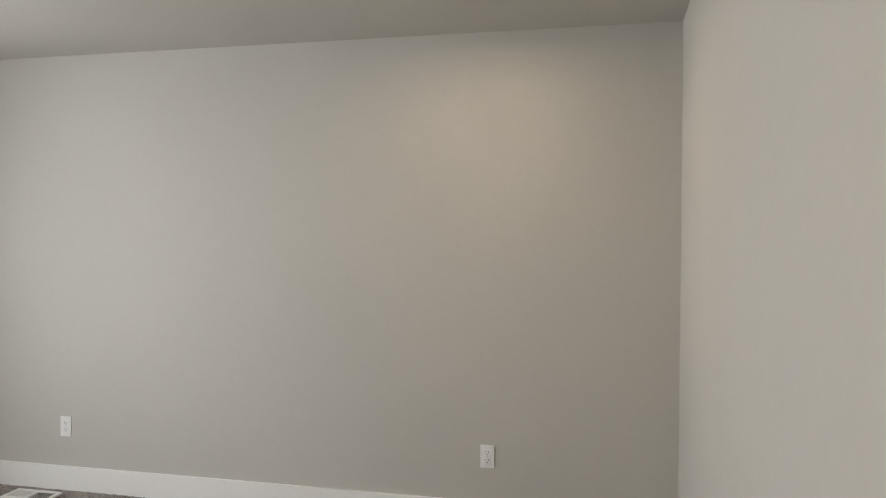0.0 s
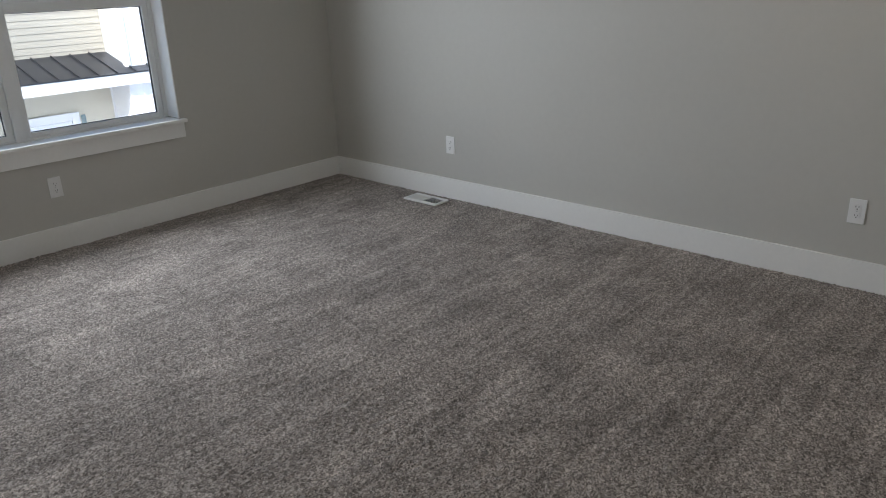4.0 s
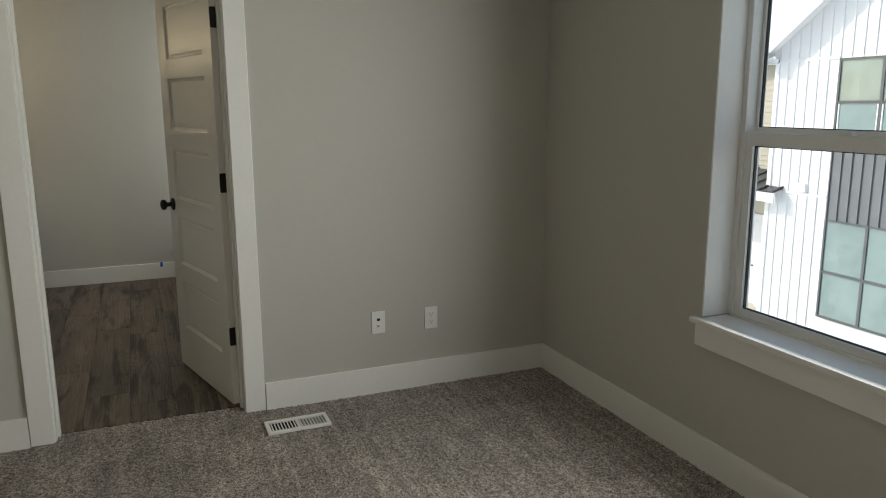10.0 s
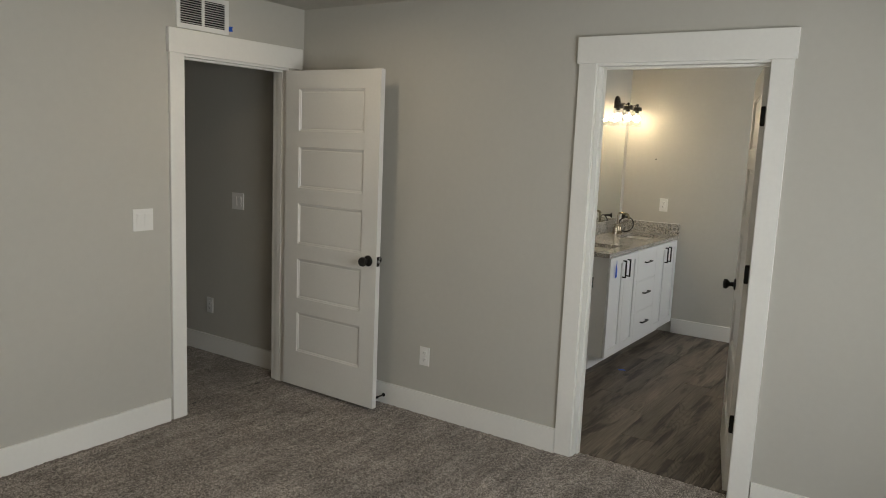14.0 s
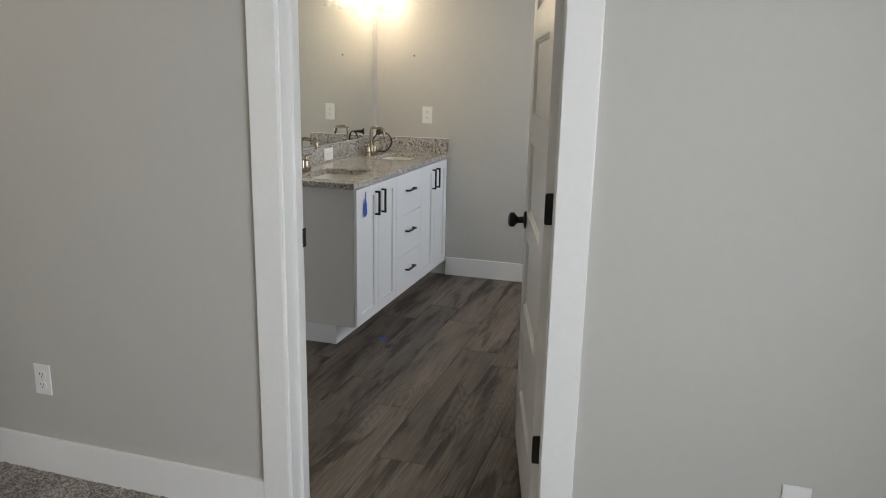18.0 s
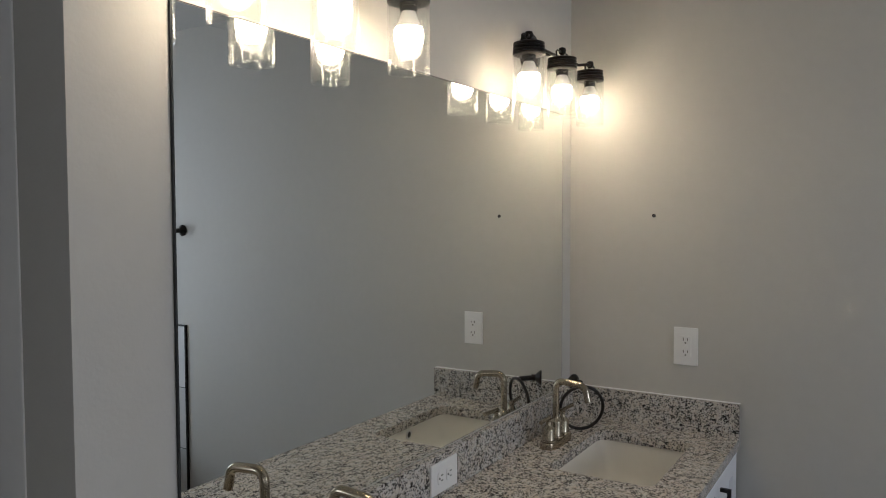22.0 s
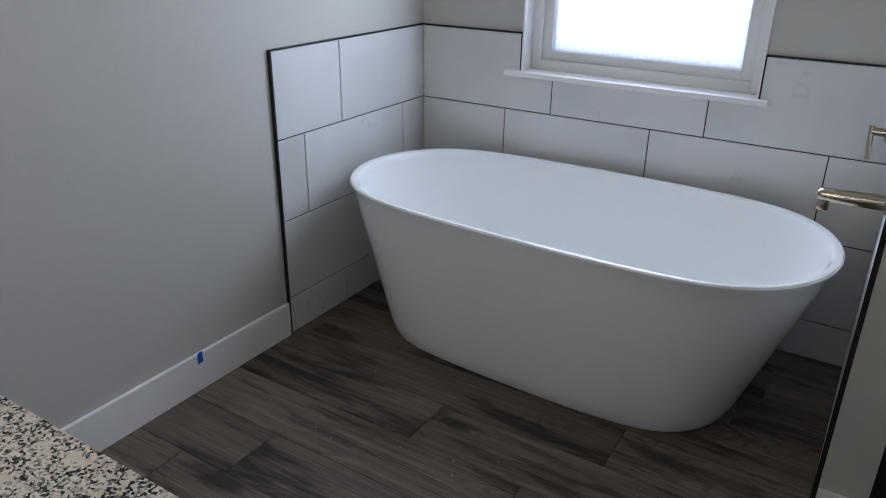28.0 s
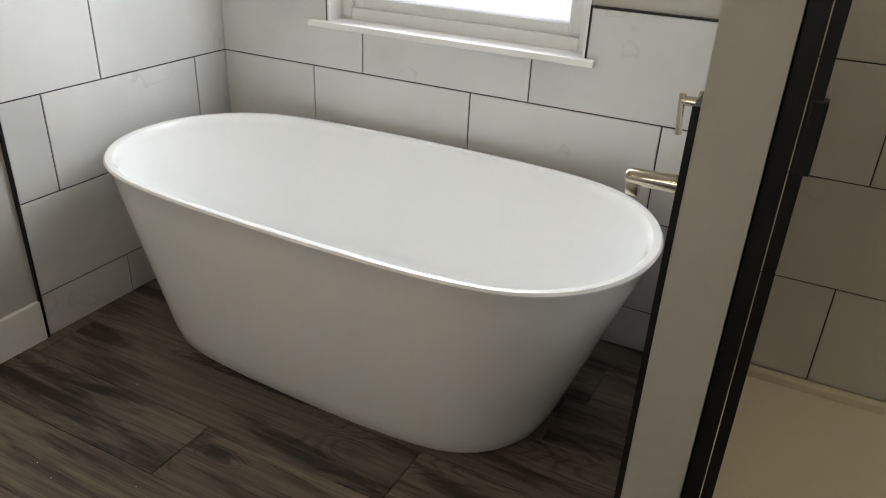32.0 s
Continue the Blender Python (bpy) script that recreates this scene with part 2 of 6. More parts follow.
def plank_material():
    """Dark wood-look vinyl: long grain, arched figure, knots; each plank a cut of its own."""
    m = bpy.data.materials.new("vinyl_plank")
    m.use_nodes = True
    nt = m.node_tree
    n, l, b = nt.nodes, nt.links, nt.nodes["Principled BSDF"]
    geo, info = n.new("ShaderNodeNewGeometry"), n.new("ShaderNodeObjectInfo")
    comb, far = n.new("ShaderNodeCombineXYZ"), n.new("ShaderNodeMath")
    far.operation, far.inputs[1].default_value = "MULTIPLY", 37.0
    l.new(info.outputs["Random"], far.inputs[0])
    l.new(far.outputs[0], comb.inputs[2]), l.new(far.outputs[0], comb.inputs[0])
    add = n.new("ShaderNodeVectorMath")
    l.new(geo.outputs["Position"], add.inputs[0]), l.new(comb.outputs[0], add.inputs[1])

    def stretched(sx, sy, kind, **values):
        mp, tex = n.new("ShaderNodeMapping"), n.new(kind)
        mp.inputs["Scale"].default_value = (sx, sy, 1.0)
        l.new(add.outputs[0], mp.inputs["Vector"]), l.new(mp.outputs[0], tex.inputs["Vector"])
        for key, value in values.items():
            tex.inputs[key].default_value = value
        return tex

    def weighted(sum_in, value, w):
        k = n.new("ShaderNodeMath")
        k.operation, k.inputs[1].default_value = "MULTIPLY_ADD", w
        l.new(value, k.inputs[0])
        if sum_in is None:
            k.inputs[2].default_value = 0.0
        else:
            l.new(sum_in, k.inputs[2])
        return k.outputs[0]

    def ranged(value, a, b2, c, d):
        k = n.new("ShaderNodeMapRange")
        k.interpolation_type = "SMOOTHSTEP"
        for i, v in enumerate((a, b2, c, d)):
            k.inputs[i + 1].default_value = v
        l.new(value, k.inputs[0])
        return k.outputs[0]

    def maths(kind, p, q):
        k = n.new("ShaderNodeMath")
        k.operation = kind
        for i, v in enumerate((p, q)):
            if isinstance(v, float):
                k.inputs[i].default_value = v
            else:
                l.new(v, k.inputs[i])
        return k.outputs[0]

    cloud = stretched(0.9, 4.5, "ShaderNodeTexNoise", Scale=2.0, Detail=3)
    grain = stretched(1.1, 50.0, "ShaderNodeTexNoise", Scale=2.0, Detail=7, Roughness=0.65)
    pore = stretched(4.0, 190.0, "ShaderNodeTexNoise", Scale=2.0, Detail=2)
    crack = stretched(0.45, 10.0, "ShaderNodeTexNoise", Scale=2.6, Detail=4)
    arch = stretched(0.55, 3.0, "ShaderNodeTexNoise", Scale=2.0, Detail=1.5, Distortion=0.3)
    part_of = stretched(0.9, 3.4, "ShaderNodeTexNoise", Scale=1.7, Detail=1)
    smudge = stretched(1.0, 6.5, "ShaderNodeTexNoise", Scale=1.7, Detail=7, Roughness=0.58, Distortion=0.45)
    knot = stretched(1.7, 4.2, "ShaderNodeTexVoronoi", Scale=1.0)
    eye = ranged(knot.outputs["Distance"], 0.0, 0.34, 0.20, 0.0)
    field = maths("ADD", arch.outputs[0], eye)
    wave = maths("SINE", maths("MULTIPLY", field, 150.0), 0.0)
    line = maths("MULTIPLY", ranged(wave, 0.1, 1.0, 0.0, -1.0), ranged(maths("ADD", part_of.outputs[0], maths("MULTIPLY", eye, 1.6)), 0.50, 0.60, 0.0, 1.0))
    total = maths("ADD", maths("MULTIPLY", cloud.outputs[0], 0.26), 0.085)
    total = weighted(total, grain.outputs[0], 0.40)
    total = weighted(total, pore.outputs[0], 0.30)
    split = maths("ABSOLUTE", maths("SUBTRACT", crack.outputs[0], 0.5), 0.0)
    dark_band = ranged(smudge.outputs[0], 0.49, 0.66, 0.0, 1.0)
    total = weighted(total, maths("MULTIPLY", ranged(split, 0.002, 0.010, -0.15, 0.0), dark_band), 1.0)
    total = weighted(total, line, 0.085)
    total = weighted(total, dark_band, -0.25)
    total = weighted(total, ranged(knot.outputs["Distance"], 0.015, 0.12, -0.34, 0.0), 1.0)
    col = ramp(nt, [(0.28, (0.026, 0.0195, 0.0145)), (0.44, (0.078, 0.061, 0.0470)), (0.57, (0.145, 0.116, 0.0915)), (0.72, (0.235, 0.194, 0.157))])
    l.new(total, col.inputs[0])
    mr = n.new("ShaderNodeMapRange")
    mr.inputs[3].default_value, mr.inputs[4].default_value = 0.82, 1.2
    l.new(info.outputs["Random"], mr.inputs[0])
    vec = n.new("ShaderNodeVectorMath")
    vec.operation = "SCALE"
    l.new(col.outputs[0], vec.inputs[0]), l.new(mr.outputs[0], vec.inputs["Scale"])
    l.new(vec.outputs[0], b.inputs["Base Color"])
    b.inputs["Roughness"].default_value, b.inputs["Specular IOR Level"].default_value = 0.5, 0.35
    bp = n.new("ShaderNodeBump")
    bp.inputs["Strength"].default_value, bp.inputs["Distance"].default_value = 0.5, 0.001
    l.new(total, bp.inputs["Height"])
    l.new(bp.outputs[0], b.inputs["Normal"])
    return m


def tile_material():
    m = bpy.data.materials.new("porcelain_tile")
    m.use_nodes = True
    nt = m.node_tree
    n, l, b = nt.nodes, nt.links, nt.nodes["Principled BSDF"]
    b.inputs["Roughness"].default_value = 0.38
    geo, info = n.new("ShaderNodeNewGeometry"), n.new("ShaderNodeObjectInfo")
    comb = n.new("ShaderNodeCombineXYZ")
    far = n.new("ShaderNodeMath")
    far.operation, far.inputs[1].default_value = "MULTIPLY", 53.0
    l.new(info.outputs["Random"], far.inputs[0])
    l.new(far.outputs[0], comb.inputs[1])
    add = n.new("ShaderNodeVectorMath")
    l.new(geo.outputs["Position"], add.inputs[0]), l.new(comb.outputs[0], add.inputs[1])
    cloud = n.new("ShaderNodeTexNoise")
    cloud.inputs["Scale"].default_value, cloud.inputs["Detail"].default_value = 2.2, 5
    vein = n.new("ShaderNodeTexNoise")
    vein.inputs["Scale"].default_value, vein.inputs["Detail"].default_value, vein.inputs["Distortion"].default_value = 1.3, 7, 0.3
    l.new(add.outputs[0], cloud.inputs["Vector"]), l.new(add.outputs[0], vein.inputs["Vector"])
    line = ramp(nt, [(0.0, (1, 1, 1)), (0.488, (1, 1, 1)), (0.5, (0.89, 0.89, 0.89)), (0.512, (1, 1, 1))])
    # veins break off where the stone is pale
    gap, thin = n.new("ShaderNodeTexNoise"), n.new("ShaderNodeMapRange")
    gap.inputs["Scale"].default_value, gap.inputs["Detail"].default_value = 3.1, 3
    thin.inputs[1].default_value, thin.inputs[2].default_value, thin.inputs[3].default_value, thin.inputs[4].default_value = 0.50, 0.66, 0.25, 0.0
    l.new(add.outputs[0], gap.inputs["Vector"]), l.new(gap.outputs[0], thin.inputs[0])
    shift = n.new("ShaderNodeMath")
    l.new(vein.outputs[0], shift.inputs[0]), l.new(thin.outputs[0], shift.inputs[1])
    l.new(shift.outputs[0], line.inputs[0])
    base = ramp(nt, [(0.28, (0.575, 0.57, 0.558)), (0.5, (0.66, 0.655, 0.643)), (0.72, (0.71, 0.705, 0.69))])
    l.new(cloud.outputs[0], base.inputs[0])
    mul = n.new("ShaderNodeVectorMath")
    mul.operation = "MULTIPLY"
    l.new(base.outputs[0], mul.inputs[0]), l.new(line.outputs[0], mul.inputs[1])
    l.new(mul.outputs[0], b.inputs["Base Color"])
    return m


def glow_material(name, color, power):
    m = bpy.data.materials.new(name)
    m.use_nodes = True
    b = m.node_tree.nodes["Principled BSDF"]
    b.inputs["Base Color"].default_value = (0.8, 0.8, 0.8, 1)
    b.inputs["Emission Color"].default_value, b.inputs["Emission Strength"].default_value = (*color, 1), power
    return m


def jar_material():
    """Thin clear glass that takes gloss at its edges and a faint bright haze from the lamp inside."""
    m = bpy.data.materials.new("clear_glass")
    m.use_nodes = True
    nt = m.node_tree
    n, l = nt.nodes, nt.links
    n.remove(n["Principled BSDF"])
    body, coat, haze = n.new("ShaderNodeBsdfTransparent"), n.new("ShaderNodeBsdfGlossy"), n.new("ShaderNodeBsdfTranslucent")
    first, last, facing, rise, gloss = n.new("ShaderNodeMixShader"), n.new("ShaderNodeMixShader"), n.new("ShaderNodeLayerWeight"), n.new("ShaderNodeMath"), n.new("ShaderNodeMath")
    body.inputs[0].default_value, coat.inputs["Roughness"].default_value, haze.inputs[0].default_value = (0.97, 0.975, 0.97, 1), 0.02, (0.9, 0.9, 0.88, 1)
    facing.inputs["Blend"].default_value = 0.5
    rise.operation, rise.inputs[1].default_value = "POWER", 4.0
    gloss.operation, gloss.inputs[1].default_value, gloss.inputs[2].default_value = "MULTIPLY_ADD", 0.7, 0.03
    l.new(facing.outputs["Facing"], rise.inputs[0]), l.new(rise.outputs[0], gloss.inputs[0])
    l.new(gloss.outputs[0], first.inputs[0])
    l.new(body.outputs[0], first.inputs[1]), l.new(coat.outputs[0], first.inputs[2])
    last.inputs[0].default_value = 0.013
    l.new(first.outputs[0], last.inputs[1]), l.new(haze.outputs[0], last.inputs[2])
    l.new(last.outputs[0], n["Material Output"].inputs[0])
    return m


def pane_material():
    """A thin clear pane: light goes straight through, gloss by Fresnel."""
    m = bpy.data.materials.new("window_glass")
    m.use_nodes = True
    nt = m.node_tree
    n, l = nt.nodes, nt.links
    n.remove(n["Principled BSDF"])
    body, coat, mix, facing = n.new("ShaderNodeBsdfTransparent"), n.new("ShaderNodeBsdfGlossy"), n.new("ShaderNodeMixShader"), n.new("ShaderNodeLayerWeight")
    body.inputs[0].default_value, coat.inputs["Roughness"].default_value, facing.inputs["Blend"].default_value = (0.975, 0.985, 0.98, 1), 0.0, 0.5
    rise, gloss = n.new("ShaderNodeMath"), n.new("ShaderNodeMath")
    rise.operation, rise.inputs[1].default_value = "POWER", 5.0
    gloss.operation, gloss.inputs[1].default_value, gloss.inputs[2].default_value = "MULTIPLY_ADD", 0.9, 0.02
    l.new(facing.outputs["Facing"], rise.inputs[0]), l.new(rise.outputs[0], gloss.inputs[0])
    l.new(gloss.outputs[0], mix.inputs[0])
    l.new(body.outputs[0], mix.inputs[1]), l.new(coat.outputs[0], mix.inputs[2])
    l.new(mix.outputs[0], n["Material Output"].inputs[0])
    return m


def frosted_material():
    m = bpy.data.materials.new("frosted_glass")
    m.use_nodes = True
    nt = m.node_tree
    n, l = nt.nodes, nt.links
    n.remove(n["Principled BSDF"])
    geo, tex = n.new("ShaderNodeNewGeometry"), n.new("ShaderNodeTexNoise")
    tex.inputs["Scale"].default_value, tex.inputs["Detail"].default_value = 70, 3
    l.new(geo.outputs["Position"], tex.inputs["Vector"])
    col = ramp(nt, [(0.3, (0.80, 0.80, 0.84)), (0.7, (0.95, 0.95, 0.97))])
    l.new(tex.outputs[0], col.inputs[0])
    body, coat, mix = n.new("ShaderNodeBsdfTranslucent"), n.new("ShaderNodeBsdfGlossy"), n.new("ShaderNodeMixShader")
    coat.inputs["Roughness"].default_value = 0.25
    mix.inputs[0].default_value = 0.05
    l.new(col.outputs[0], body.inputs[0])
    l.new(body.outputs[0], mix.inputs[1]), l.new(coat.outputs[0], mix.inputs[2])
    l.new(mix.outputs[0], n["Material Output"].inputs[0])
    return m


PAINT = mat("wall_paint", (0.52, 0.504, 0.465), 0.75, spread=0.02, scale=(0.8, 30.0), bump=0.0003, bump_scale=140)
CEILPAINT = mat("ceiling_paint", (0.49, 0.475, 0.438), 0.9, spread=0.025, scale=(0.9, 40.0), bump=0.0012, bump_scale=90)
TRIM = mat("trim_paint", (0.84, 0.83, 0.805), 0.32, spread=0.02, scale=(2.0, 50.0), bump=0.0002, bump_scale=90)
DOORPAINT = mat("door_paint", (0.76, 0.745, 0.715), 0.34, spread=0.02, scale=(2.0, 70.0), bump=0.0003, bump_scale=220)
VINYL = mat("window_vinyl", (0.78, 0.78, 0.77), 0.35, spread=0.02)
PLASTIC = mat("white_plastic", (0.82, 0.815, 0.80), 0.28, spread=0.01)
SLOT = mat("dark_slot", (0.02, 0.02, 0.02), 0.6, spread=0.02)
CABINET = mat("cabinet_paint", (0.82, 0.82, 0.83), 0.36, spread=0.015, scale=(2.0, 60.0))
# greyer cabinet white: the shade on the vanity's end is in the colour
CABINET_SHADED = mat("end_panel", (0.70, 0.685, 0.66), 0.45, spread=0.02)
BLACK = mat("black_metal", (0.010, 0.009, 0.009), 0.42, metal=0.0, spread=0.15, rough_spread=0.08, spec=0.35)
BRONZE = mat("oil_rubbed_bronze", (0.018, 0.0145, 0.012), 0.36, metal=0.5, spread=0.2, rough_spread=0.1)
NICKEL = mat("brushed_nickel", (0.45, 0.39, 0.30), 0.2, metal=1.0, spread=0.02, scale=(8, 40))
STEEL = mat("steel", (0.6, 0.6, 0.6), 0.3, metal=1.0, spread=0.05)
ACRYLIC = mat("tub_acrylic", (0.86, 0.865, 0.865), 0.05, spread=0.008)
CERAMIC = mat("sink_ceramic", (0.76, 0.735, 0.675), 0.08, spread=0.008)
GROUT = mat("grout", (0.035, 0.035, 0.038), 0.9, spread=0.1)
# white acrylic of the shower base, the warm lamplight put into its colour
WARMPAN = mat("warm_tinted_acrylic", (0.80, 0.745, 0.635), 0.2, spread=0.02)
TAPE = mat("blue_tape", (0.01, 0.10, 0.55), 0.6, spread=0.06)
ENAMEL = mat("register_enamel", (0.80, 0.80, 0.78), 0.35, spread=0.02)
DUCT = mat("dark_duct", (0.012, 0.012, 0.013), 0.8, spread=0.1)
CARPET, GRANITE, PLANK, TILE = carpet_material(), granite_material(), plank_material(), tile_material()
NECK = mat("bulb_collar", (0.80, 0.79, 0.77), 0.5, spread=0.02)
BULB = glow_material("bulb_glow", (1.0, 0.80, 0.54), 19.5)
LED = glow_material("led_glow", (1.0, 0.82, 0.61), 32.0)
CLEAR = jar_material()
PANE = pane_material()
FROST = frosted_material()
MIRROR = mat("mirror_silver", (0.91, 0.935, 0.925), 0.0, metal=1.0, spread=0.0)
# outside
SIDING_W = mat("white_board", (0.80, 0.80, 0.81), 0.6, spread=0.03, scale=(0.6, 12.0))
SIDING_T = mat("tan_siding", (0.43, 0.395, 0.33), 0.65, spread=0.05, scale=(0.6, 12.0))
ROOFMETAL = mat("roof_metal", (0.045, 0.047, 0.055), 0.35, metal=0.4, spread=0.15, scale=(1.5, 20.0))
DARKPANEL = mat("dark_panel", (0.17, 0.178, 0.195), 0.4, metal=0.3, spread=0.1)
DARKFRAME = mat("dark_frame", (0.095, 0.10, 0.108), 0.4, spread=0.1)
FARGLASS = mat("far_glass", (0.20, 0.27, 0.27), 0.05, spread=0.15, scale=(0.7, 3.0), spec=0.9)
FARBLIND = mat("far_blind", (0.28, 0.27, 0.19), 0.5, spread=0.15)
SNOW = mat("snow", (0.86, 0.88, 0.92), 0.7, spread=0.04, scale=(0.4, 6.0), bump=0.02, bump_scale=3)
SHEETING = mat("plastic_sheeting", (0.60, 0.575, 0.54), 0.35, spread=0.12, scale=(0.8, 3.5), bump=0.012, bump_scale=2.5)
PORCHTAN = mat("porch_stucco", (0.56, 0.52, 0.43), 0.8, spread=0.04, scale=(0.8, 25.0))
GREYFRAME = mat("grey_frame", (0.34, 0.36, 0.37), 0.5, spread=0.04)
CONCRETE = mat("concrete", (0.52, 0.49, 0.43), 0.9, spread=0.1, scale=(1.2, 14.0))
ICE = mat("ice", (0.78, 0.83, 0.90), 0.15, spread=0.05)
SOIL = mat("bare_ground", (0.23, 0.19, 0.15), 0.9, spread=0.2, scale=(1.0, 9.0))

# ---- building helpers ----
def box(bm, x0, x1, y0, y1, z0, z1, bevel=0.0):
    """An axis-aligned block, its edges rounded by bevel."""
    t = bm if not bevel else bmesh.new()
    v = [t.verts.new((x, y, z)) for x in (x0, x1) for y in (y0, y1) for z in (z0, z1)]
    for f in ((0, 1, 3, 2), (4, 6, 7, 5), (0, 4, 5, 1), (2, 3, 7, 6), (0, 2, 6, 4), (1, 5, 7, 3)):
        t.faces.new([v[i] for i in f])
    if bevel:
        bmesh.ops.bevel(t, geom=t.edges[:], offset=bevel, segments=2, affect="EDGES", profile=0.6)
        merge(bm, t)
    return bm


def merge(bm, other):
    at = {}
    for v in other.verts:
        at[v] = bm.verts.new(v.co)
    for f in other.faces:
        bm.faces.new([at[v] for v in f.verts])
    other.free()


def rings(bm, loops, cap_start=True, cap_end=True):
    """Skins closed loops of equal count, each a list of points."""
    vs = [[bm.verts.new(p) for p in lp] for lp in loops]
    k = len(vs[0])
    for a, b in zip(vs, vs[1:]):
        for i in range(k):
            bm.faces.new((a[i], a[(i + 1) % k], b[(i + 1) % k], b[i]))
    if cap_start:
        bm.faces.new(list(reversed(vs[0])))
    if cap_end:
        bm.faces.new(vs[-1])
    return bm


def lathe(bm, profile, seg=24, m=None, caps=(True, True)):
    """Turns a profile of (radius, height) round the z axis."""
    m = m or Matrix()
    return rings(bm, [[m @ Vector((r * math.cos(2 * math.pi * i / seg), r * math.sin(2 * math.pi * i / seg), z)) for i in range(seg)] for r, z in profile], *caps)


def tube(bm, pts, r, seg=10, closed=False):
    """A round bar along points."""
    pts = [Vector(p) for p in pts]
    loops, up = [], None
    n = len(pts)
    for i, p in enumerate(pts):
        a = pts[i - 1] if (i or closed) else p
        b = pts[(i + 1) % n] if (i < n - 1 or closed) else p
        d = (b - a).normalized()
        if up is None:
            up = d.orthogonal().normalized()
        up = (up - d * up.dot(d)).normalized()
        side = d.cross(up)
        loops.append([p + r * (math.cos(2 * math.pi * k / seg) * up + math.sin(2 * math.pi * k / seg) * side) for k in range(seg)])
    if closed:
        rings(bm, loops + [loops[0]], False, False)
        bmesh.ops.remove_doubles(bm, verts=bm.verts[:], dist=1e-5)
        return bm
    return rings(bm, loops)


def oval(a, b, z, n=2.5, seg=64, cx=0.0, cy=0.0):
    """A superellipse loop."""
    out = []
    for i in range(seg):
        t = 2 * math.pi * i / seg
        c, s = math.cos(t), math.sin(t)
        out.append(Vector((cx + a * math.copysign(abs(c) ** (2 / n), c), cy + b * math.copysign(abs(s) ** (2 / n), s), z)))
    return out


def stadium(a, b, z, seg=96, taper=0.035):
    """A loop with straight sides and round ends, a little wider at one end."""
    out, k = [], a - b
    for i in range(seg):
        t = 2 * math.pi * (i + 0.5) / seg
        c, s = math.cos(t), math.sin(t)
        x = k * math.tanh(3.3 * c) / math.tanh(3.3) + b * c
        out.append(Vector((x, b * s * (1 + taper * x / a), z)))
    return out


def mesh_of(name, bm, material, smooth=False):
    me = bpy.data.meshes.new(name)
    bmesh.ops.recalc_face_normals(bm, faces=bm.faces[:])
    bm.to_mesh(me)
    bm.free()
    me.materials.append(material)
    if smooth:
        me.polygons.foreach_set("use_smooth", [True] * len(me.polygons))
        me.set_sharp_from_angle(angle=radians(32))
    return me


def part(name, bm, material, parent, label="", smooth=False, shadow=True):
    """One mesh object under a thing or under a part."""
    ob = new(name, mesh_of(name, bm, material, smooth))
    ob.parent = parent
    if not shadow:
        ob.visible_shadow = False
    return tagged(ob, label)


def thing(name, label, category, at=None, group="", kind=""):
    """An Empty at the base of a thing; its parts are built round its origin."""
    ob = new(name)
    ob.empty_display_size = 0.05
    ob.matrix_basis = at or Matrix()
    return tagged(ob, label, category, group, kind)


def structure(name, bm, material, label, category, smooth=False):
    ob = new(name, mesh_of(name, bm, material, smooth))
    return tagged(ob, label, category, kind="structure")


def slab(bm, axis, t0, t1, a0, a1, z0, z1, holes=()):
    """A wall along axis with openings (a0, a1, z0, z1) through it."""
    def put(p0, p1, q0, q1):
        if p1 - p0 > 1e-4 and q1 - q0 > 1e-4:
            if axis == "x":
                box(bm, p0, p1, t0, t1, q0, q1)
            else:
                box(bm, t0, t1, p0, p1, q0, q1)
    at = a0
    for h0, h1, k0, k1 in sorted(holes):
        put(at, h0, z0, z1)
        put(h0, h1, z0, k0)
        put(h0, h1, k1, z1)
        at = h1
    put(at, a1, z0, z1)
    return bm


def wall(name, label, *args, **kw):
    return structure(name, slab(bmesh.new(), *args, **kw), PAINT, label, "wall")


# ---- plan in metres: the bedroom's north-west corner is the origin ----
H = 2.44
EAST, SOUTH = 4.24, -4.452
BW, BN, BS, BE = -3.135, -0.543, -3.405, -0.106
WX0, WX1, WZ0, WZ1 = 1.225, 2.997, 0.585, 2.09
PX0, PX1, PY = -1.325, -1.215, -1.45
BWX0, BWX1, BWZ0, BWZ1 = -2.662, -1.777, 0.89, 2.05

wall("wall_north", "greige painted bedroom wall with a wide double window", "x", 0.0, 0.2, -0.12, 4.36, 0, H, holes=[(WX0, WX1, WZ0, WZ1)])
wall("wall_east", "plain greige painted bedroom wall", "y", EAST, 4.36, -4.57, 0.0, 0, H)
wall("wall_south", "greige painted bedroom wall with the entry doorway", "x", -4.57, SOUTH, 0.0, EAST, 0, H, holes=[(0.122, 0.938, -0.01, 2.066)])
wall("wall_west", "greige painted wall between bedroom and bathroom", "y", BE, 0.0, -6.6, 0.0, 0, H, holes=[(-2.44, -1.601, -0.01, 2.066)])
wall("wall_hall_east", "dim greige hallway wall", "y", 1.15, 1.27, -6.6, -4.57, 0, H)
wall("wall_hall_south", "dim greige hallway end wall", "x", -6.72, -6.6, -0.12, 1.27, 0, H)
wall_bw = wall("wall_bath_west", "greige painted bathroom wall with a tiled wainscot", "y", BW - 0.12, BW, -4.53, 0.0, 0, H)
wall_bn = wall("wall_bath_north", "bathroom wall with tile below a frosted window", "x", BN, BN + 0.15, BW, BE, 0, H, holes=[(BWX0, BWX1, BWZ0, BWZ1)])
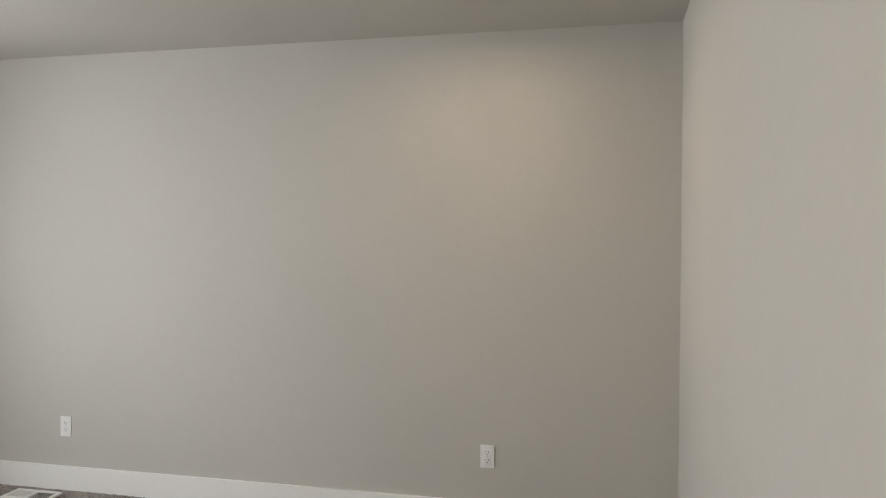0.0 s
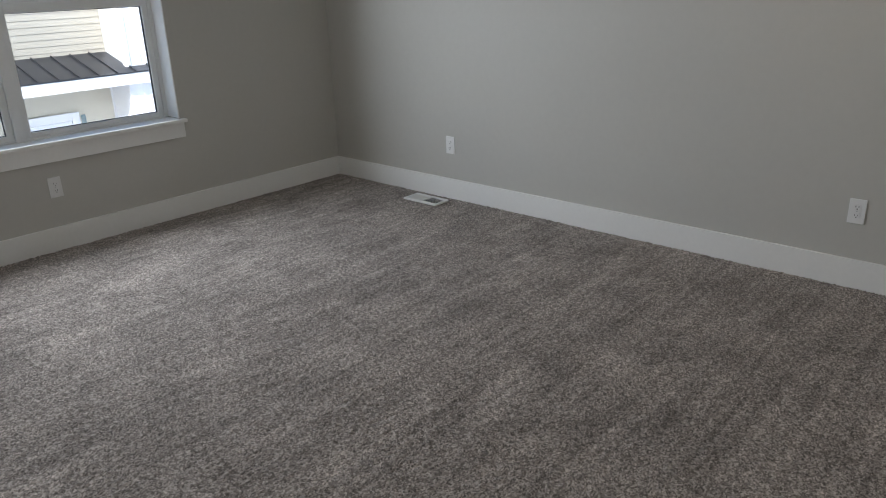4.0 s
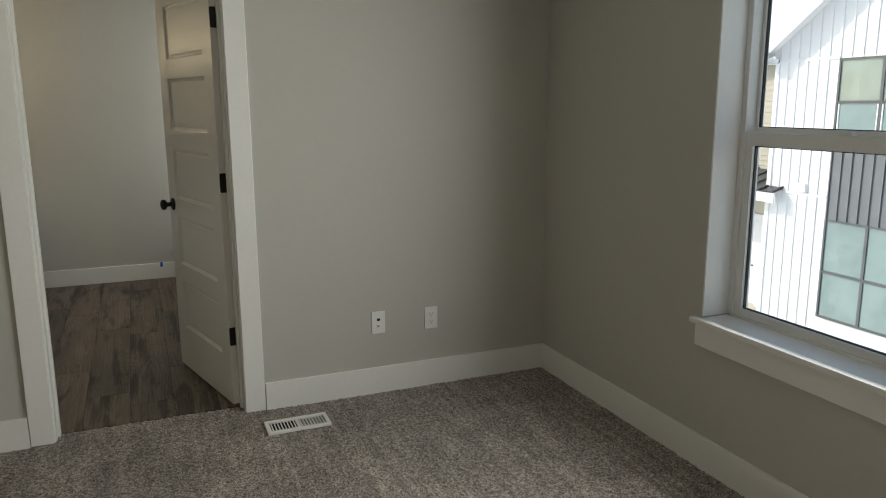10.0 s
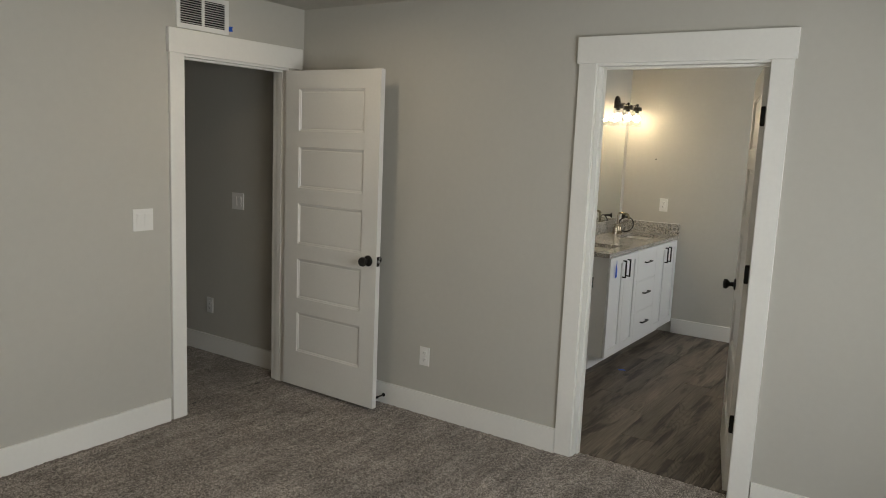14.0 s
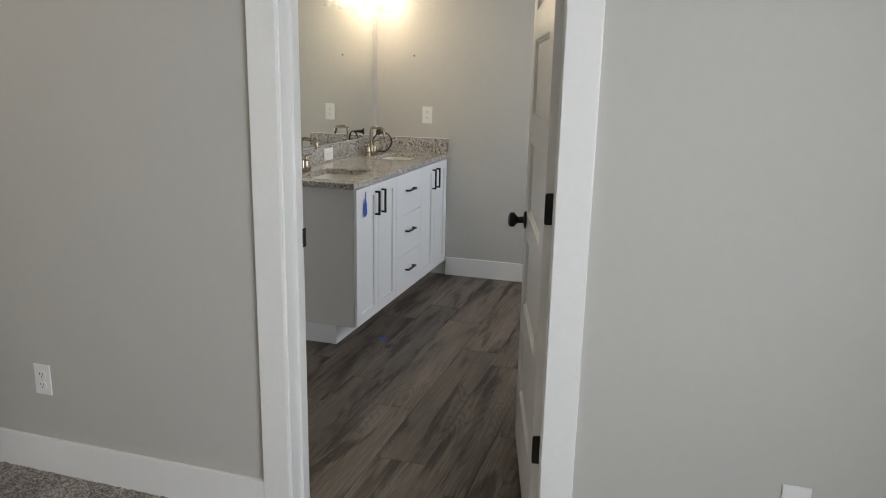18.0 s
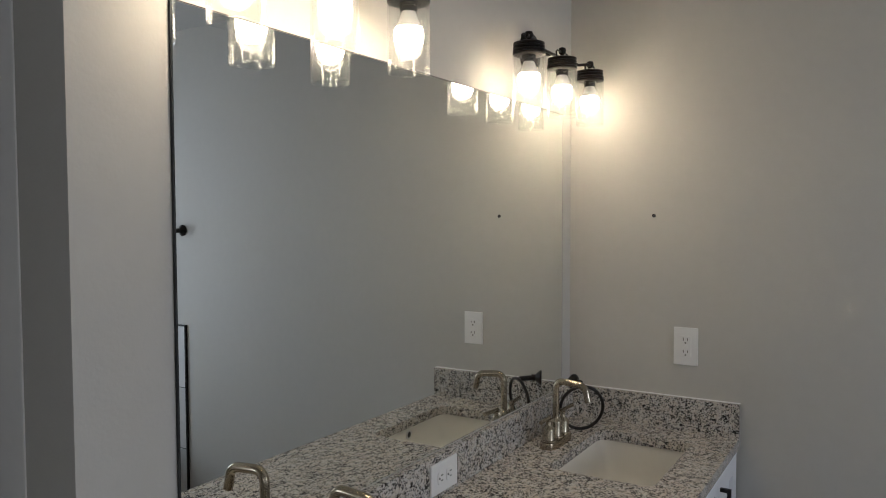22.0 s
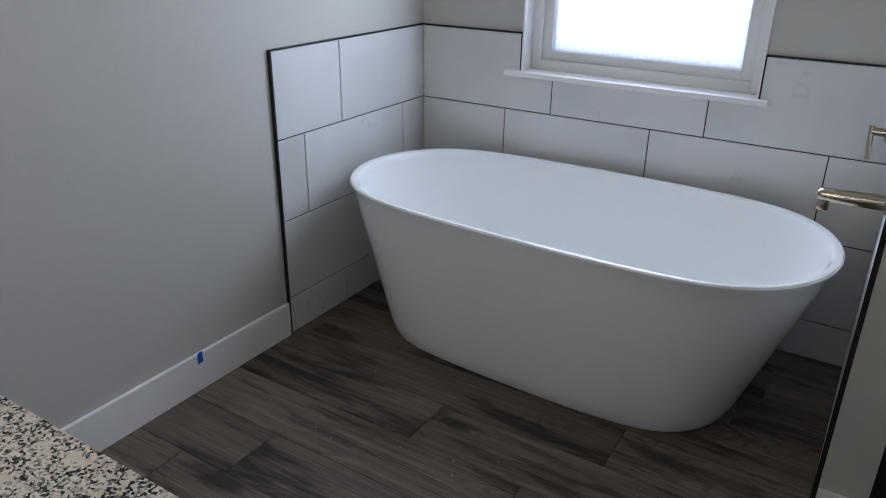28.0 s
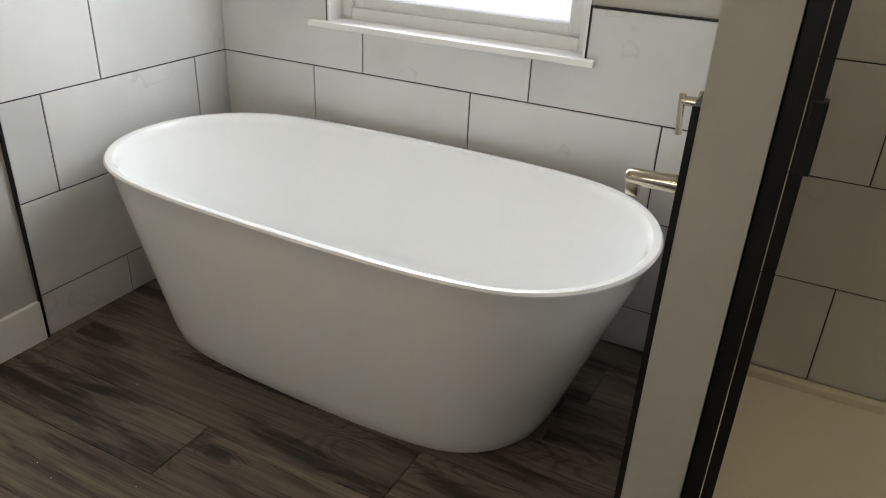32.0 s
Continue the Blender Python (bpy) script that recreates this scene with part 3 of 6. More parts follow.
wall("wall_vanity", "greige painted bathroom wall behind the vanity mirror", "x", BS - 0.12, BS, BW, -1.365, 0, H)
wall("wall_closet_south", "dim greige closet back wall", "x", -4.53, -4.41, BW, BE, 0, H)
wall_pt = wall("wall_partition", "short painted partition wall between tub and shower", "y", PX0, PX1, PY, BN, 0, H)
structure("closet_jamb", box(bmesh.new(), -1.43, -1.363, -3.622, BS - 0.121, 0, H, 0.002), TRIM, "white painted closet doorway jamb", "door frame")

def smooth_field(nx, ny, cx, cy, rng):
    """Random heights on a coarse lattice, spread smoothly over nx by ny points."""
    g = rng.random((cx + 2, cy + 2))
    u, v = np.linspace(0, cx, nx), np.linspace(0, cy, ny)
    i, j = u.astype(int), v.astype(int)
    a, b = (u - i)[:, None], (v - j)[None, :]
    a, b = a * a * (3 - 2 * a), b * b * (3 - 2 * b)
    return (g[i][:, j] * (1 - a) + g[i + 1][:, j] * a) * (1 - b) + (g[i][:, j + 1] * (1 - a) + g[i + 1][:, j + 1] * a) * b


def pile(x0, x1, y0, y1, step, rng):
    """Carpet pile: a jittered lattice of tufts, each quad of it a lean of its own."""
    nx, ny = int((x1 - x0) / step) + 1, int((y1 - y0) / step) + 1
    gx, gy = np.meshgrid(np.linspace(x0, x1, nx), np.linspace(y0, y1, ny), indexing="ij")
    jitter = 0.38 * step
    z = -0.0072 + 0.0072 * rng.random((nx, ny)) + 0.003 * (smooth_field(nx, ny, int((x1 - x0) * 9), int((y1 - y0) * 9), rng) - 0.5)
    gx, gy = gx + rng.uniform(-jitter, jitter, (nx, ny)), gy + rng.uniform(-jitter, jitter, (nx, ny))
    co = np.stack([gx, gy, z], -1).reshape(-1, 3)
    k = np.arange(nx * ny).reshape(nx, ny)
    quads = np.stack([k[:-1, :-1], k[1:, :-1], k[1:, 1:], k[:-1, 1:]], -1).reshape(-1, 4)
    return co, quads


tufts = np.random.default_rng(11)
blocks = [pile(-0.085, 4.245, -4.575, 0.005, 0.0068, tufts), pile(-0.02, 1.16, -6.61, -4.575, 0.014, tufts)]
floor_mesh = bpy.data.meshes.new("floor_carpet")
co = np.concatenate([c for c, _ in blocks])
quads = np.concatenate([blocks[0][1], blocks[1][1] + len(blocks[0][0])])
floor_mesh.vertices.add(len(co))
floor_mesh.vertices.foreach_set("co", co.ravel())
floor_mesh.loops.add(quads.size)
floor_mesh.loops.foreach_set("vertex_index", quads.ravel().astype(np.int32))
floor_mesh.polygons.add(len(quads))
floor_mesh.polygons.foreach_set("loop_start", np.arange(0, quads.size, 4, dtype=np.int32))
floor_mesh.update(calc_edges=True)
floor_mesh.materials.append(CARPET)
tagged(new("floor_carpet", floor_mesh), "grey-brown cut pile carpet with vacuum marks", "carpet", kind="structure")
b = box(bmesh.new(), -0.085, 4.36, -4.57, 0.2, -0.12, -0.012)
box(b, -0.02, 1.27, -6.72, -4.57, -0.12, -0.012)
structure("subfloor", b, GROUT, "dark subfloor beneath the carpet", "floor")
floor_bath = structure("floor_bath", box(bmesh.new(), BW - 0.12, -0.085, -4.53, 0.0, -0.12, -0.006), GROUT, "dark wood-look vinyl plank floor", "floor")
structure("ceiling", box(bmesh.new(), -0.12, 4.36, -6.72, 0.2, H, H + 0.1), CEILPAINT, "greige painted bedroom ceiling", "ceiling")
structure("ceiling_bath", box(bmesh.new(), BW - 0.12, -0.12, -4.53, 0.0, H, H + 0.1), CEILPAINT, "greige painted bathroom ceiling", "ceiling")


def board(bm, axis, face, out, a0, a1, h=0.132, t=0.015):
    """A length of baseboard on a wall face; out is the side that it stands proud of."""
    f0, f1 = sorted((face, face + out * t))
    if axis == "x":
        box(bm, a0, a1, f0, f1, -0.01, h, 0.003)
    else:
        box(bm, f0, f1, a0, a1, -0.01, h, 0.003)
    return bm


def baseboards(name, label, runs):
    root = thing(name, label, "baseboard", kind="structure")
    for r in runs:
        part("board", board(bmesh.new(), *r), TRIM, root)


baseboards("baseboard", "white painted flat bedroom baseboard", [
    ("x", 0.0, -1, 0.015, EAST - 0.015), ("y", EAST, -1, SOUTH, 0.0), ("x", SOUTH, 1, 1.03, EAST - 0.015),
    ("y", 0.0, 1, -1.518, 0.0), ("y", 0.0, 1, SOUTH, -2.52)])
baseboards("baseboard_hall", "white painted hallway baseboard", [("y", 0.0, 1, -6.6, -4.6), ("x", -6.6, 1, 0.015, 1.135), ("y", 1.15, -1, -6.6, -4.6)])
baseboards("baseboard_bath", "white painted bathroom baseboard", [("y", BW, 1, -2.86, -1.453), ("x", -4.41, 1, BW + 0.015, BE - 0.015), ("x", PY, -1, PX0, PX1)])


def casing(name, label, at, a0, a1, top, wall_t, hinge_hi):
    """A doorway's jamb, stop, side casings and header, for an opening from a0 to a1 along local x, room side at local y = 0."""
    root = thing(name, label, "door frame", at, kind="structure")
    for x0, x1 in ((a0 - 0.02, a0), (a1, a1 + 0.02)):
        part("jamb", box(bmesh.new(), x0, x1, -wall_t - 0.004, 0.004, 0, top), TRIM, root)
    part("head_jamb", box(bmesh.new(), a0 - 0.02, a1 + 0.02, -wall_t - 0.004, 0.004, top, top + 0.02), TRIM, root)
    y0, y1 = (-0.075, -0.04) if hinge_hi else (-0.085, -0.05)
    for x0, x1 in ((a0, a0 + 0.011), (a1 - 0.011, a1)):
        part("stop", box(bmesh.new(), x0, x1, y0, y1, 0, top, 0.002), TRIM, root)
    part("stop", box(bmesh.new(), a0 + 0.011, a1 - 0.011, y0, y1, top - 0.011, top, 0.002), TRIM, root)
    for s, f in ((1, 0.0), (-1, -wall_t)):
        for x0, x1 in ((a0 - 0.098, a0 - 0.006), (a1 + 0.006, a1 + 0.098)):
            part("side_casing", box(bmesh.new(), x0, x1, *sorted((f, f + s * 0.018)), 0, top + 0.012, 0.0025), TRIM, root)
        part("header", box(bmesh.new(), a0 - 0.108, a1 + 0.108, *sorted((f, f + s * 0.024)), top + 0.012, top + 0.142, 0.0025), TRIM, root)
    return root


# local y runs into the wall's far side; the west doorway faces +x, the entry faces +y
casing("door_frame_bath", "white painted bathroom doorway casing with a flat header", pose(0, 0, 0, 0, 0, -90), 1.621, 2.42, 2.046, 0.106, False)
casing("door_frame_entry", "white painted entry doorway casing with a flat header", pose(0, SOUTH, 0), 0.142, 0.918, 2.046, 0.118, True)

# ---- bedroom window ----
def sash(root, x0, x1, y0, y1, z0, z1, w, wb, pane_w, name, glass):
    """A sash: four vinyl members and its pane."""
    s = part(name, box(bmesh.new(), x0, x0 + w, y0, y1, z0, z1, 0.002), VINYL, root)
    part("stile", box(bmesh.new(), x1 - w, x1, y0, y1, z0, z1, 0.002), VINYL, s)
    part("bottom_rail", box(bmesh.new(), x0 + w, x1 - w, y0, y1, z0, z0 + wb, 0.002), VINYL, s)
    part("top_rail", box(bmesh.new(), x0 + w, x1 - w, y0, y1, z1 - pane_w, z1, 0.002), VINYL, s)
    ym = (y0 + y1) / 2
    g = bmesh.new()
    for a0, a1, b0, b1 in ((x0 + w, x0 + w + 0.004, z0 + wb, z1 - pane_w), (x1 - w - 0.004, x1 - w, z0 + wb, z1 - pane_w), (x0 + w + 0.004, x1 - w - 0.004, z0 + wb, z0 + wb + 0.003), (x0 + w + 0.004, x1 - w - 0.004, z1 - pane_w - 0.004, z1 - pane_w)):
        box(g, a0, a1, ym - 0.006, ym + 0.006, b0, b1)
    part("gasket", g, SLOT, s, "thin dark glazing gasket")
    part("pane", box(bmesh.new(), x0 + w, x1 - w, ym - 0.003, ym + 0.003, z0 + wb, z1 - pane_w), glass, s, shadow=False)
    return s


win = thing("window_1", "white vinyl double-hung twin window with a painted sill", "window", kind="structure")
for x0, x1 in ((WX0, WX0 + 0.03), (WX1 - 0.03, WX1)):
    part("window_frame", box(bmesh.new(), x0, x1, 0.12, 0.2, WZ0 + 0.02, WZ1 - 0.02, 0.002), VINYL, win)
for x0, x1 in ((2.088, 2.142),):
    part("mullion", box(bmesh.new(), x0, x1, 0.11, 0.2, WZ0 + 0.02, WZ1 - 0.02, 0.002), VINYL, win)
part("window_frame", box(bmesh.new(), WX0, WX1, 0.12, 0.2, WZ0, WZ0 + 0.035, 0.002), VINYL, win)
part("window_frame", box(bmesh.new(), WX0, WX1, 0.12, 0.2, WZ1 - 0.03, WZ1, 0.002), VINYL, win)
for x0, x1 in ((WX0 + 0.03, 2.088), (2.142, WX1 - 0.03)):
    sash(win, x0, x1, 0.168, 0.196, 1.315, WZ1 - 0.03, 0.012, 0.03, 0.02, "upper_sash", PANE)
    s = sash(win, x0, x1, 0.128, 0.164, WZ0 + 0.035, 1.328, 0.035, 0.028, 0.05, "lower_sash", PANE)
    xm = (x0 + x1) / 2
    k = box(bmesh.new(), xm - 0.028, xm + 0.028, 0.132, 0.156, 1.328, 1.338, 0.003)
    box(k, xm - 0.006, xm + 0.03, 0.125, 0.14, 1.336, 1.344, 0.002)
    part("sash_lock", k, VINYL, s)
# the sky's light in the opening
skyl = new("window_skylight", bpy.data.lights.new("window_skylight", "AREA"))
skyl.data.shape, skyl.data.size, skyl.data.size_y, skyl.data.energy, skyl.data.color = "RECTANGLE", 1.66, 1.36, 16.5, (0.95, 0.98, 1.0)
skyl.data.spread = radians(166)
skyl.matrix_world = look(((WX0 + WX1) / 2, 0.006, 1.34), ((WX0 + WX1) / 2, -1.5, 1.34))
# painted returns, sill and apron
for x0, x1 in ((WX0 - 0.001, WX0 + 0.006), (WX1 - 0.006, WX1 + 0.001)):
    part("side_return", box(bmesh.new(), x0, x1, -0.002, 0.12, WZ0 + 0.03, WZ1, 0.001), TRIM, win)
part("head_return", box(bmesh.new(), WX0 + 0.006, WX1 - 0.006, -0.002, 0.12, WZ1 - 0.006, WZ1 + 0.001, 0.001), TRIM, win)
part("window_sill", box(bmesh.new(), 1.19, 3.032, -0.034, -0.0005, 0.588, 0.61, 0.004), TRIM, win)
part("window_sill", box(bmesh.new(), WX0 + 0.001, WX1 - 0.001, -0.0005, 0.121, 0.59, 0.6095, 0.001), TRIM, win)
part("apron", box(bmesh.new(), 1.207, 3.016, -0.016, -0.0003, 0.497, 0.588, 0.002), TRIM, win)

# ---- doors ----
def panel_face(bm, x0, x1, z0, z1, y, s):
    """A moulded panel on one face: slope in, ridge, flat field."""
    steps = ((0.0, 0.0), (0.003, 0.001), (0.0065, 0.0055), (0.011, 0.006), (0.0145, 0.0105), (0.019, 0.0112), (0.024, 0.0095))
    loops = [[(x0 + d, y - s * e, z0 + d), (x1 - d, y - s * e, z0 + d), (x1 - d, y - s * e, z1 - d), (x0 + d, y - s * e, z1 - d)] for d, e in steps]
    return rings(bm, loops, False, True)


def knob(root, x, z, s, backset=0.0):
    """A round door knob with its rose on side s."""
    m = pose(x, s * 0.0175, z, -90 * s)
    k = lathe(bmesh.new(), [(0.0, 0.0), (0.033, 0.0), (0.033, 0.004), (0.028, 0.009), (0.013, 0.011), (0.0115, 0.03), (0.017, 0.036), (0.0265, 0.044), (0.0285, 0.053), (0.025, 0.062), (0.014, 0.067), (0.0, 0.068)], 28, m, (False, False))
    return part("knob", k, BLACK, root, "black round door knob", smooth=True)


def five_panel_door(name, label, at, w, h, rails, hinge_y, group=""):
    """A moulded five-panel leaf; hinge edge at local x = 0."""
    root = thing(name, label, "door", at, group, kind="structure")
    t, st = 0.0175, 0.118
    b = bmesh.new()
    box(b, 0.002, st, -t, t, 0, h)
    box(b, w - st, w, -t, t, 0, h)
    zs = [0.0] + [z for r in rails for z in r] + [h]
    for z0, z1 in zip(zs[0::2], zs[1::2]):
        box(b, st, w - st, -t, t, z0, z1)
    part("leaf", b, DOORPAINT, root)
    for z0, z1 in rails:
        p = panel_face(bmesh.new(), st, w - st, z0, z1, t, 1)
        panel_face(p, st, w - st, z0, z1, -t, -1)
        part("panel", p, DOORPAINT, root)
    for s in (1, -1):
        knob(root, w - 0.062, 0.905, s)
    part("latch", box(bmesh.new(), w - 0.001, w + 0.0015, -0.0125, 0.0125, 0.876, 0.934, 0.0005), BLACK, root)
    lt = lathe(bmesh.new(), [(0, 0), (0.008, 0), (0.008, 0.006), (0.004, 0.01), (0, 0.01)], 12, pose(w, 0, 0.905, 0, 90, 0), (False, False))
    part("latch_bolt", lt, STEEL, root, smooth=True)
    for z in (0.296, 1.03, 1.76):
        y0, y1 = (-0.0165, 0.0175) if hinge_y < 0 else (0.004, 0.0175)
        hb = rings(bmesh.new(), [[(x, (y0 + y1) / 2 + p.x, z + 0.0445 + p.y) for p in oval((y1 - y0) / 2, 0.0445, 0, 9, 28)] for x in (-0.0035, 0.0015)])
        lathe(hb, [(0, 0), (0.0055, 0), (0.0055, 0.089), (0, 0.089)], 12, pose(-0.002, hinge_y, z), (False, False))
        box(hb, -0.034, -0.002, *sorted((hinge_y, hinge_y * 0.8)), z, z + 0.089)
        part("hinge", hb, BLACK, root, "black butt hinge")
    return root


RAILS = [(0.232, 0.495), (0.587, 0.847), (0.939, 1.203), (1.297, 1.557), (1.652, 1.913)]
five_panel_door("door_1", "white five-panel entry door standing open against the wall", pose(0.1605, -4.428, 0.018, 0, 0, 89.2), 0.778, 2.022, RAILS, 0.02, "panel doors")
five_panel_door("door_2", "white five-panel bathroom door standing open", pose(-0.09, -1.643, 0.012, 0, 0, 194.5), 0.772, 2.026, RAILS, -0.02, "panel doors")
# strike plate in the bathroom doorway
sp = thing("strike_plate", "black strike plate let into the doorway jamb", "strike plate", pose(-0.082, -2.42, 0.935))
k = box(bmesh.new(), -0.042, 0.006, -0.001, 0.0022, -0.03, 0.03, 0.0005)
part("plate", k, BLACK, sp)
part("strike_hole", box(bmesh.new(), -0.022, -0.008, 0.0012, 0.0028, -0.012, 0.012), SLOT, sp)
for z in (-0.021, 0.021):
    part("screw", lathe(bmesh.new(), [(0, 0.0008), (0.0015, 0.0014), (0.0038, 0.0012), (0.0042, 0.0)], 12, pose(-0.015, 0.0022, z, -90), (False, False)), STEEL, sp, "bright screw head")

ds = thing("door_stop", "black rigid door stop screwed to the baseboard", "door stop", pose(0.015, -3.70, 0.052, 0, 90, 0))
part("rod", lathe(bmesh.new(), [(0, 0), (0.012, 0), (0.012, 0.004), (0.0045, 0.007), (0.0045, 0.062), (0, 0.062)], 14, None, (False, False)), BLACK, ds, smooth=True)
part("tip", lathe(bmesh.new(), [(0, 0.062), (0.0085, 0.062), (0.0085, 0.076), (0, 0.078)], 14, None, (False, False)), BLACK, ds, smooth=True)

# ---- plates on walls: built facing local -y ----
def plate_body(root, w, h):
    part("plate", box(bmesh.new(), -w / 2, w / 2, -0.006, 0.0, -h / 2, h / 2, 0.0022), PLASTIC, root)


def receptacle(root, dz):
    b = bmesh.new()
    rings(b, [[(p.x, y, p.y + dz) for p in oval(0.0165 * s, 0.0142 * s, 0, 3.2, 20)] for y, s in ((-0.006, 1.0), (-0.0078, 1.0), (-0.0084, 0.95))])
    r = part("receptacle", b, PLASTIC, root)
    s = box(bmesh.new(), -0.0075, -0.0052, -0.0088, -0.008, dz - 0.001, dz + 0.008)
    box(s, 0.0052, 0.0075, -0.0088, -0.008, dz - 0.0005, dz + 0.0068)
    lathe(s, [(0, 0), (0.0026, 0), (0.0026, 0.001), (0, 0.001)], 10, pose(0, -0.008, dz - 0.0075, 90), (False, False))
    part("slots", s, SLOT, r)


def outlet(label, at, group="outlets"):
    root = thing("wall_outlet", label, "outlet", at, group)
    plate_body(root, 0.07, 0.114)
    for dz in (0.0195, -0.0195):
        receptacle(root, dz)
    part("screw", lathe(bmesh.new(), [(0, 0.006), (0.003, 0.006), (0.0025, 0.0072), (0, 0.0074)], 10, pose(0, 0, 0, 90), (False, False)), STEEL, root)
    return root


def decora(label, at):
    """An outlet with one upright rectangular face."""
    root = thing("wall_outlet", label, "outlet", at, "outlets")
    plate_body(root, 0.074, 0.118)
    part("face", box(bmesh.new(), -0.0165, 0.0165, -0.009, -0.005, -0.033, 0.033, 0.001), PLASTIC, root)
    for dz in (0.019, -0.019):
        s = box(bmesh.new(), -0.0075, -0.0055, -0.0098, -0.0085, dz - 0.001, dz + 0.008)
        box(s, 0.0055, 0.0075, -0.0098, -0.0085, dz - 0.0005, dz + 0.007)
        lathe(s, [(0, 0), (0.0026, 0), (0.0026, 0.001), (0, 0.001)], 10, pose(0, -0.0088, dz - 0.0075, 90), (False, False))
        part("slots", s, SLOT, root)
    b = box(bmesh.new(), -0.006, 0.006, -0.0102, -0.0088, -0.0055, -0.001, 0.0003)
    box(b, -0.006, 0.006, -0.0102, -0.0088, 0.001, 0.0055, 0.0003)
    part("test_buttons", b, PLASTIC, root)
    return root


o = outlet("white duplex outlet under the bedroom window", pose(2.193, 0, 0.355))
for lab, m in (("white duplex outlet on the bare bedroom wall", pose(EAST, -1.141, 0.355, 0, 0, -90)),
               ("white duplex outlet on the bare bedroom wall", pose(EAST, -3.55, 0.355, 0, 0, -90)),
               ("white duplex outlet beside the cable plate", pose(0, -0.664, 0.357, 0, 0, 90)),
               ("white duplex outlet between the two doorways", pose(0, -3.406, 0.357, 0, 0, 90)),
               ("white duplex outlet on the hallway wall", pose(0, -5.39, 0.357, 0, 0, 90)),
               ("white duplex outlet on the wall by the corner", pose(3.07, SOUTH, 0.357, 0, 0, 180))):
    tagged(copy_thing(o, m), lab)
decora("white ground-fault outlet over the vanity counter", pose(BW, -3.02, 1.156, 0, 0, 90))

cp = thing("cable_plate", "white cable and data wall plate", "wall plate", pose(0, -0.948, 0.364, 0, 0, 90))
plate_body(cp, 0.07, 0.114)
part("coax_jack", lathe(bmesh.new(), [(0, 0.006), (0.006, 0.006), (0.006, 0.0085), (0.0045, 0.009), (0.0045, 0.015), (0, 0.015)], 12, pose(0, 0, -0.016, 90), (False, False)), STEEL, cp, smooth=True)
part("data_jack", box(bmesh.new(), -0.008, 0.008, -0.0075, -0.004, 0.008, 0.022, 0.0006), SLOT, cp)


def rocker_switch(label, at, n):
    root = thing("light_switch", label, "light switch", at, "light switches")
    w = 0.074 + 0.046 * (n - 1)
    plate_body(root, w, 0.118)
    for i in range(n):
        x = (i - (n - 1) / 2) * 0.046
        fr = box(bmesh.new(), x - 0.0175, x + 0.0175, -0.0072, -0.005, -0.0345, 0.0345, 0.0008)
        f = part("switch_frame", fr, PLASTIC, root)
        r = bmesh.new()
        rings(r, [[(x + sx * 0.015, -0.0068, -0.031), (x + sx * 0.015, -0.0068, 0.031), (x + sx * 0.015, -0.0115, 0.031), (x + sx * 0.015, -0.0085, 0.0), (x + sx * 0.015, -0.0072, -0.031)] for sx in (-1, 1)])
        part("rocker", r, PLASTIC, f)


rocker_switch("white double rocker switch beside the entry door", pose(1.183, SOUTH, 1.163, 0, 0, 180), 2)
rocker_switch("white double rocker switch on the hallway wall", pose(0, -5.08, 1.162, 0, 0, 90), 2)
rocker_switch("white double rocker switch on the dim closet wall", pose(-1.645, -4.41, 1.16, 0, 0, 180), 2)

# ---- floor registers, air grille, ceiling fittings ----
def register(label, at, w=0.285, d=0.134):
    root = thing("floor_register", label, "floor vent", at, "floor registers")
    b = bmesh.new()
    for x0, x1, y0, y1 in ((-w / 2, w / 2, -d / 2, -d / 2 + 0.02), (-w / 2, w / 2, d / 2 - 0.02, d / 2), (-w / 2, -w / 2 + 0.018, -d / 2 + 0.02, d / 2 - 0.02), (w / 2 - 0.018, w / 2, -d / 2 + 0.02, d / 2 - 0.02)):
        box(b, x0, x1, y0, y1, 0.0, 0.011)
    box(b, -0.006, 0.006, -d / 2 + 0.02, d / 2 - 0.02, 0.004, 0.0105)
    part("frame", b, ENAMEL, root)
    part("duct_throat", box(bmesh.new(), -w / 2 + 0.018, w / 2 - 0.018, -d / 2 + 0.02, d / 2 - 0.02, 0.0005, 0.002), DUCT, root, "dark duct throat")
    slat = mesh_of("slat", box(bmesh.new(), -0.0048, 0.0048, -d / 2 + 0.019, d / 2 - 0.019, -0.0007, 0.0007), ENAMEL)
    for i in range(17):
        x = -w / 2 + 0.027 + i * (w - 0.054) / 16
        if abs(x) < 0.008:
            continue
        s = new("slat", slat)
        s.parent = root
        s.matrix_basis = pose(x, 0, 0.006, 0, 42 if x < 0 else -42, 0)
    return root


register("white metal floor register by the window wall", pose(4.09, -1.043, 0.0, 0, 0, 90))
register("white metal floor register beside the bathroom doorway", pose(0.24, -1.416, 0.0, 0, 0, 90))

gr = thing("return_air_grille", "white louvred return air grille over the entry door", "air grille", pose(0.79, SOUTH, 2.292, 0, 0, 180))
b = bmesh.new()
for x0, x1, z0, z1 in ((-0.175, 0.175, 0.07, 0.095), (-0.175, 0.175, -0.095, -0.07), (-0.175, -0.15, -0.07, 0.07), (0.15, 0.175, -0.07, 0.07), (-0.008, 0.008, -0.07, 0.07)):
    box(b, x0, x1, -0.009, 0.0, z0, z1)
part("frame", b, ENAMEL, gr)
part("duct_backing", box(bmesh.new(), -0.15, 0.15, -0.0015, -0.0003, -0.07, 0.07), DUCT, gr, "dark duct behind the louvres")
slat = mesh_of("louvre", box(bmesh.new(), -0.071, 0.071, -0.0055, 0.0055, -0.0008, 0.0008), ENAMEL)
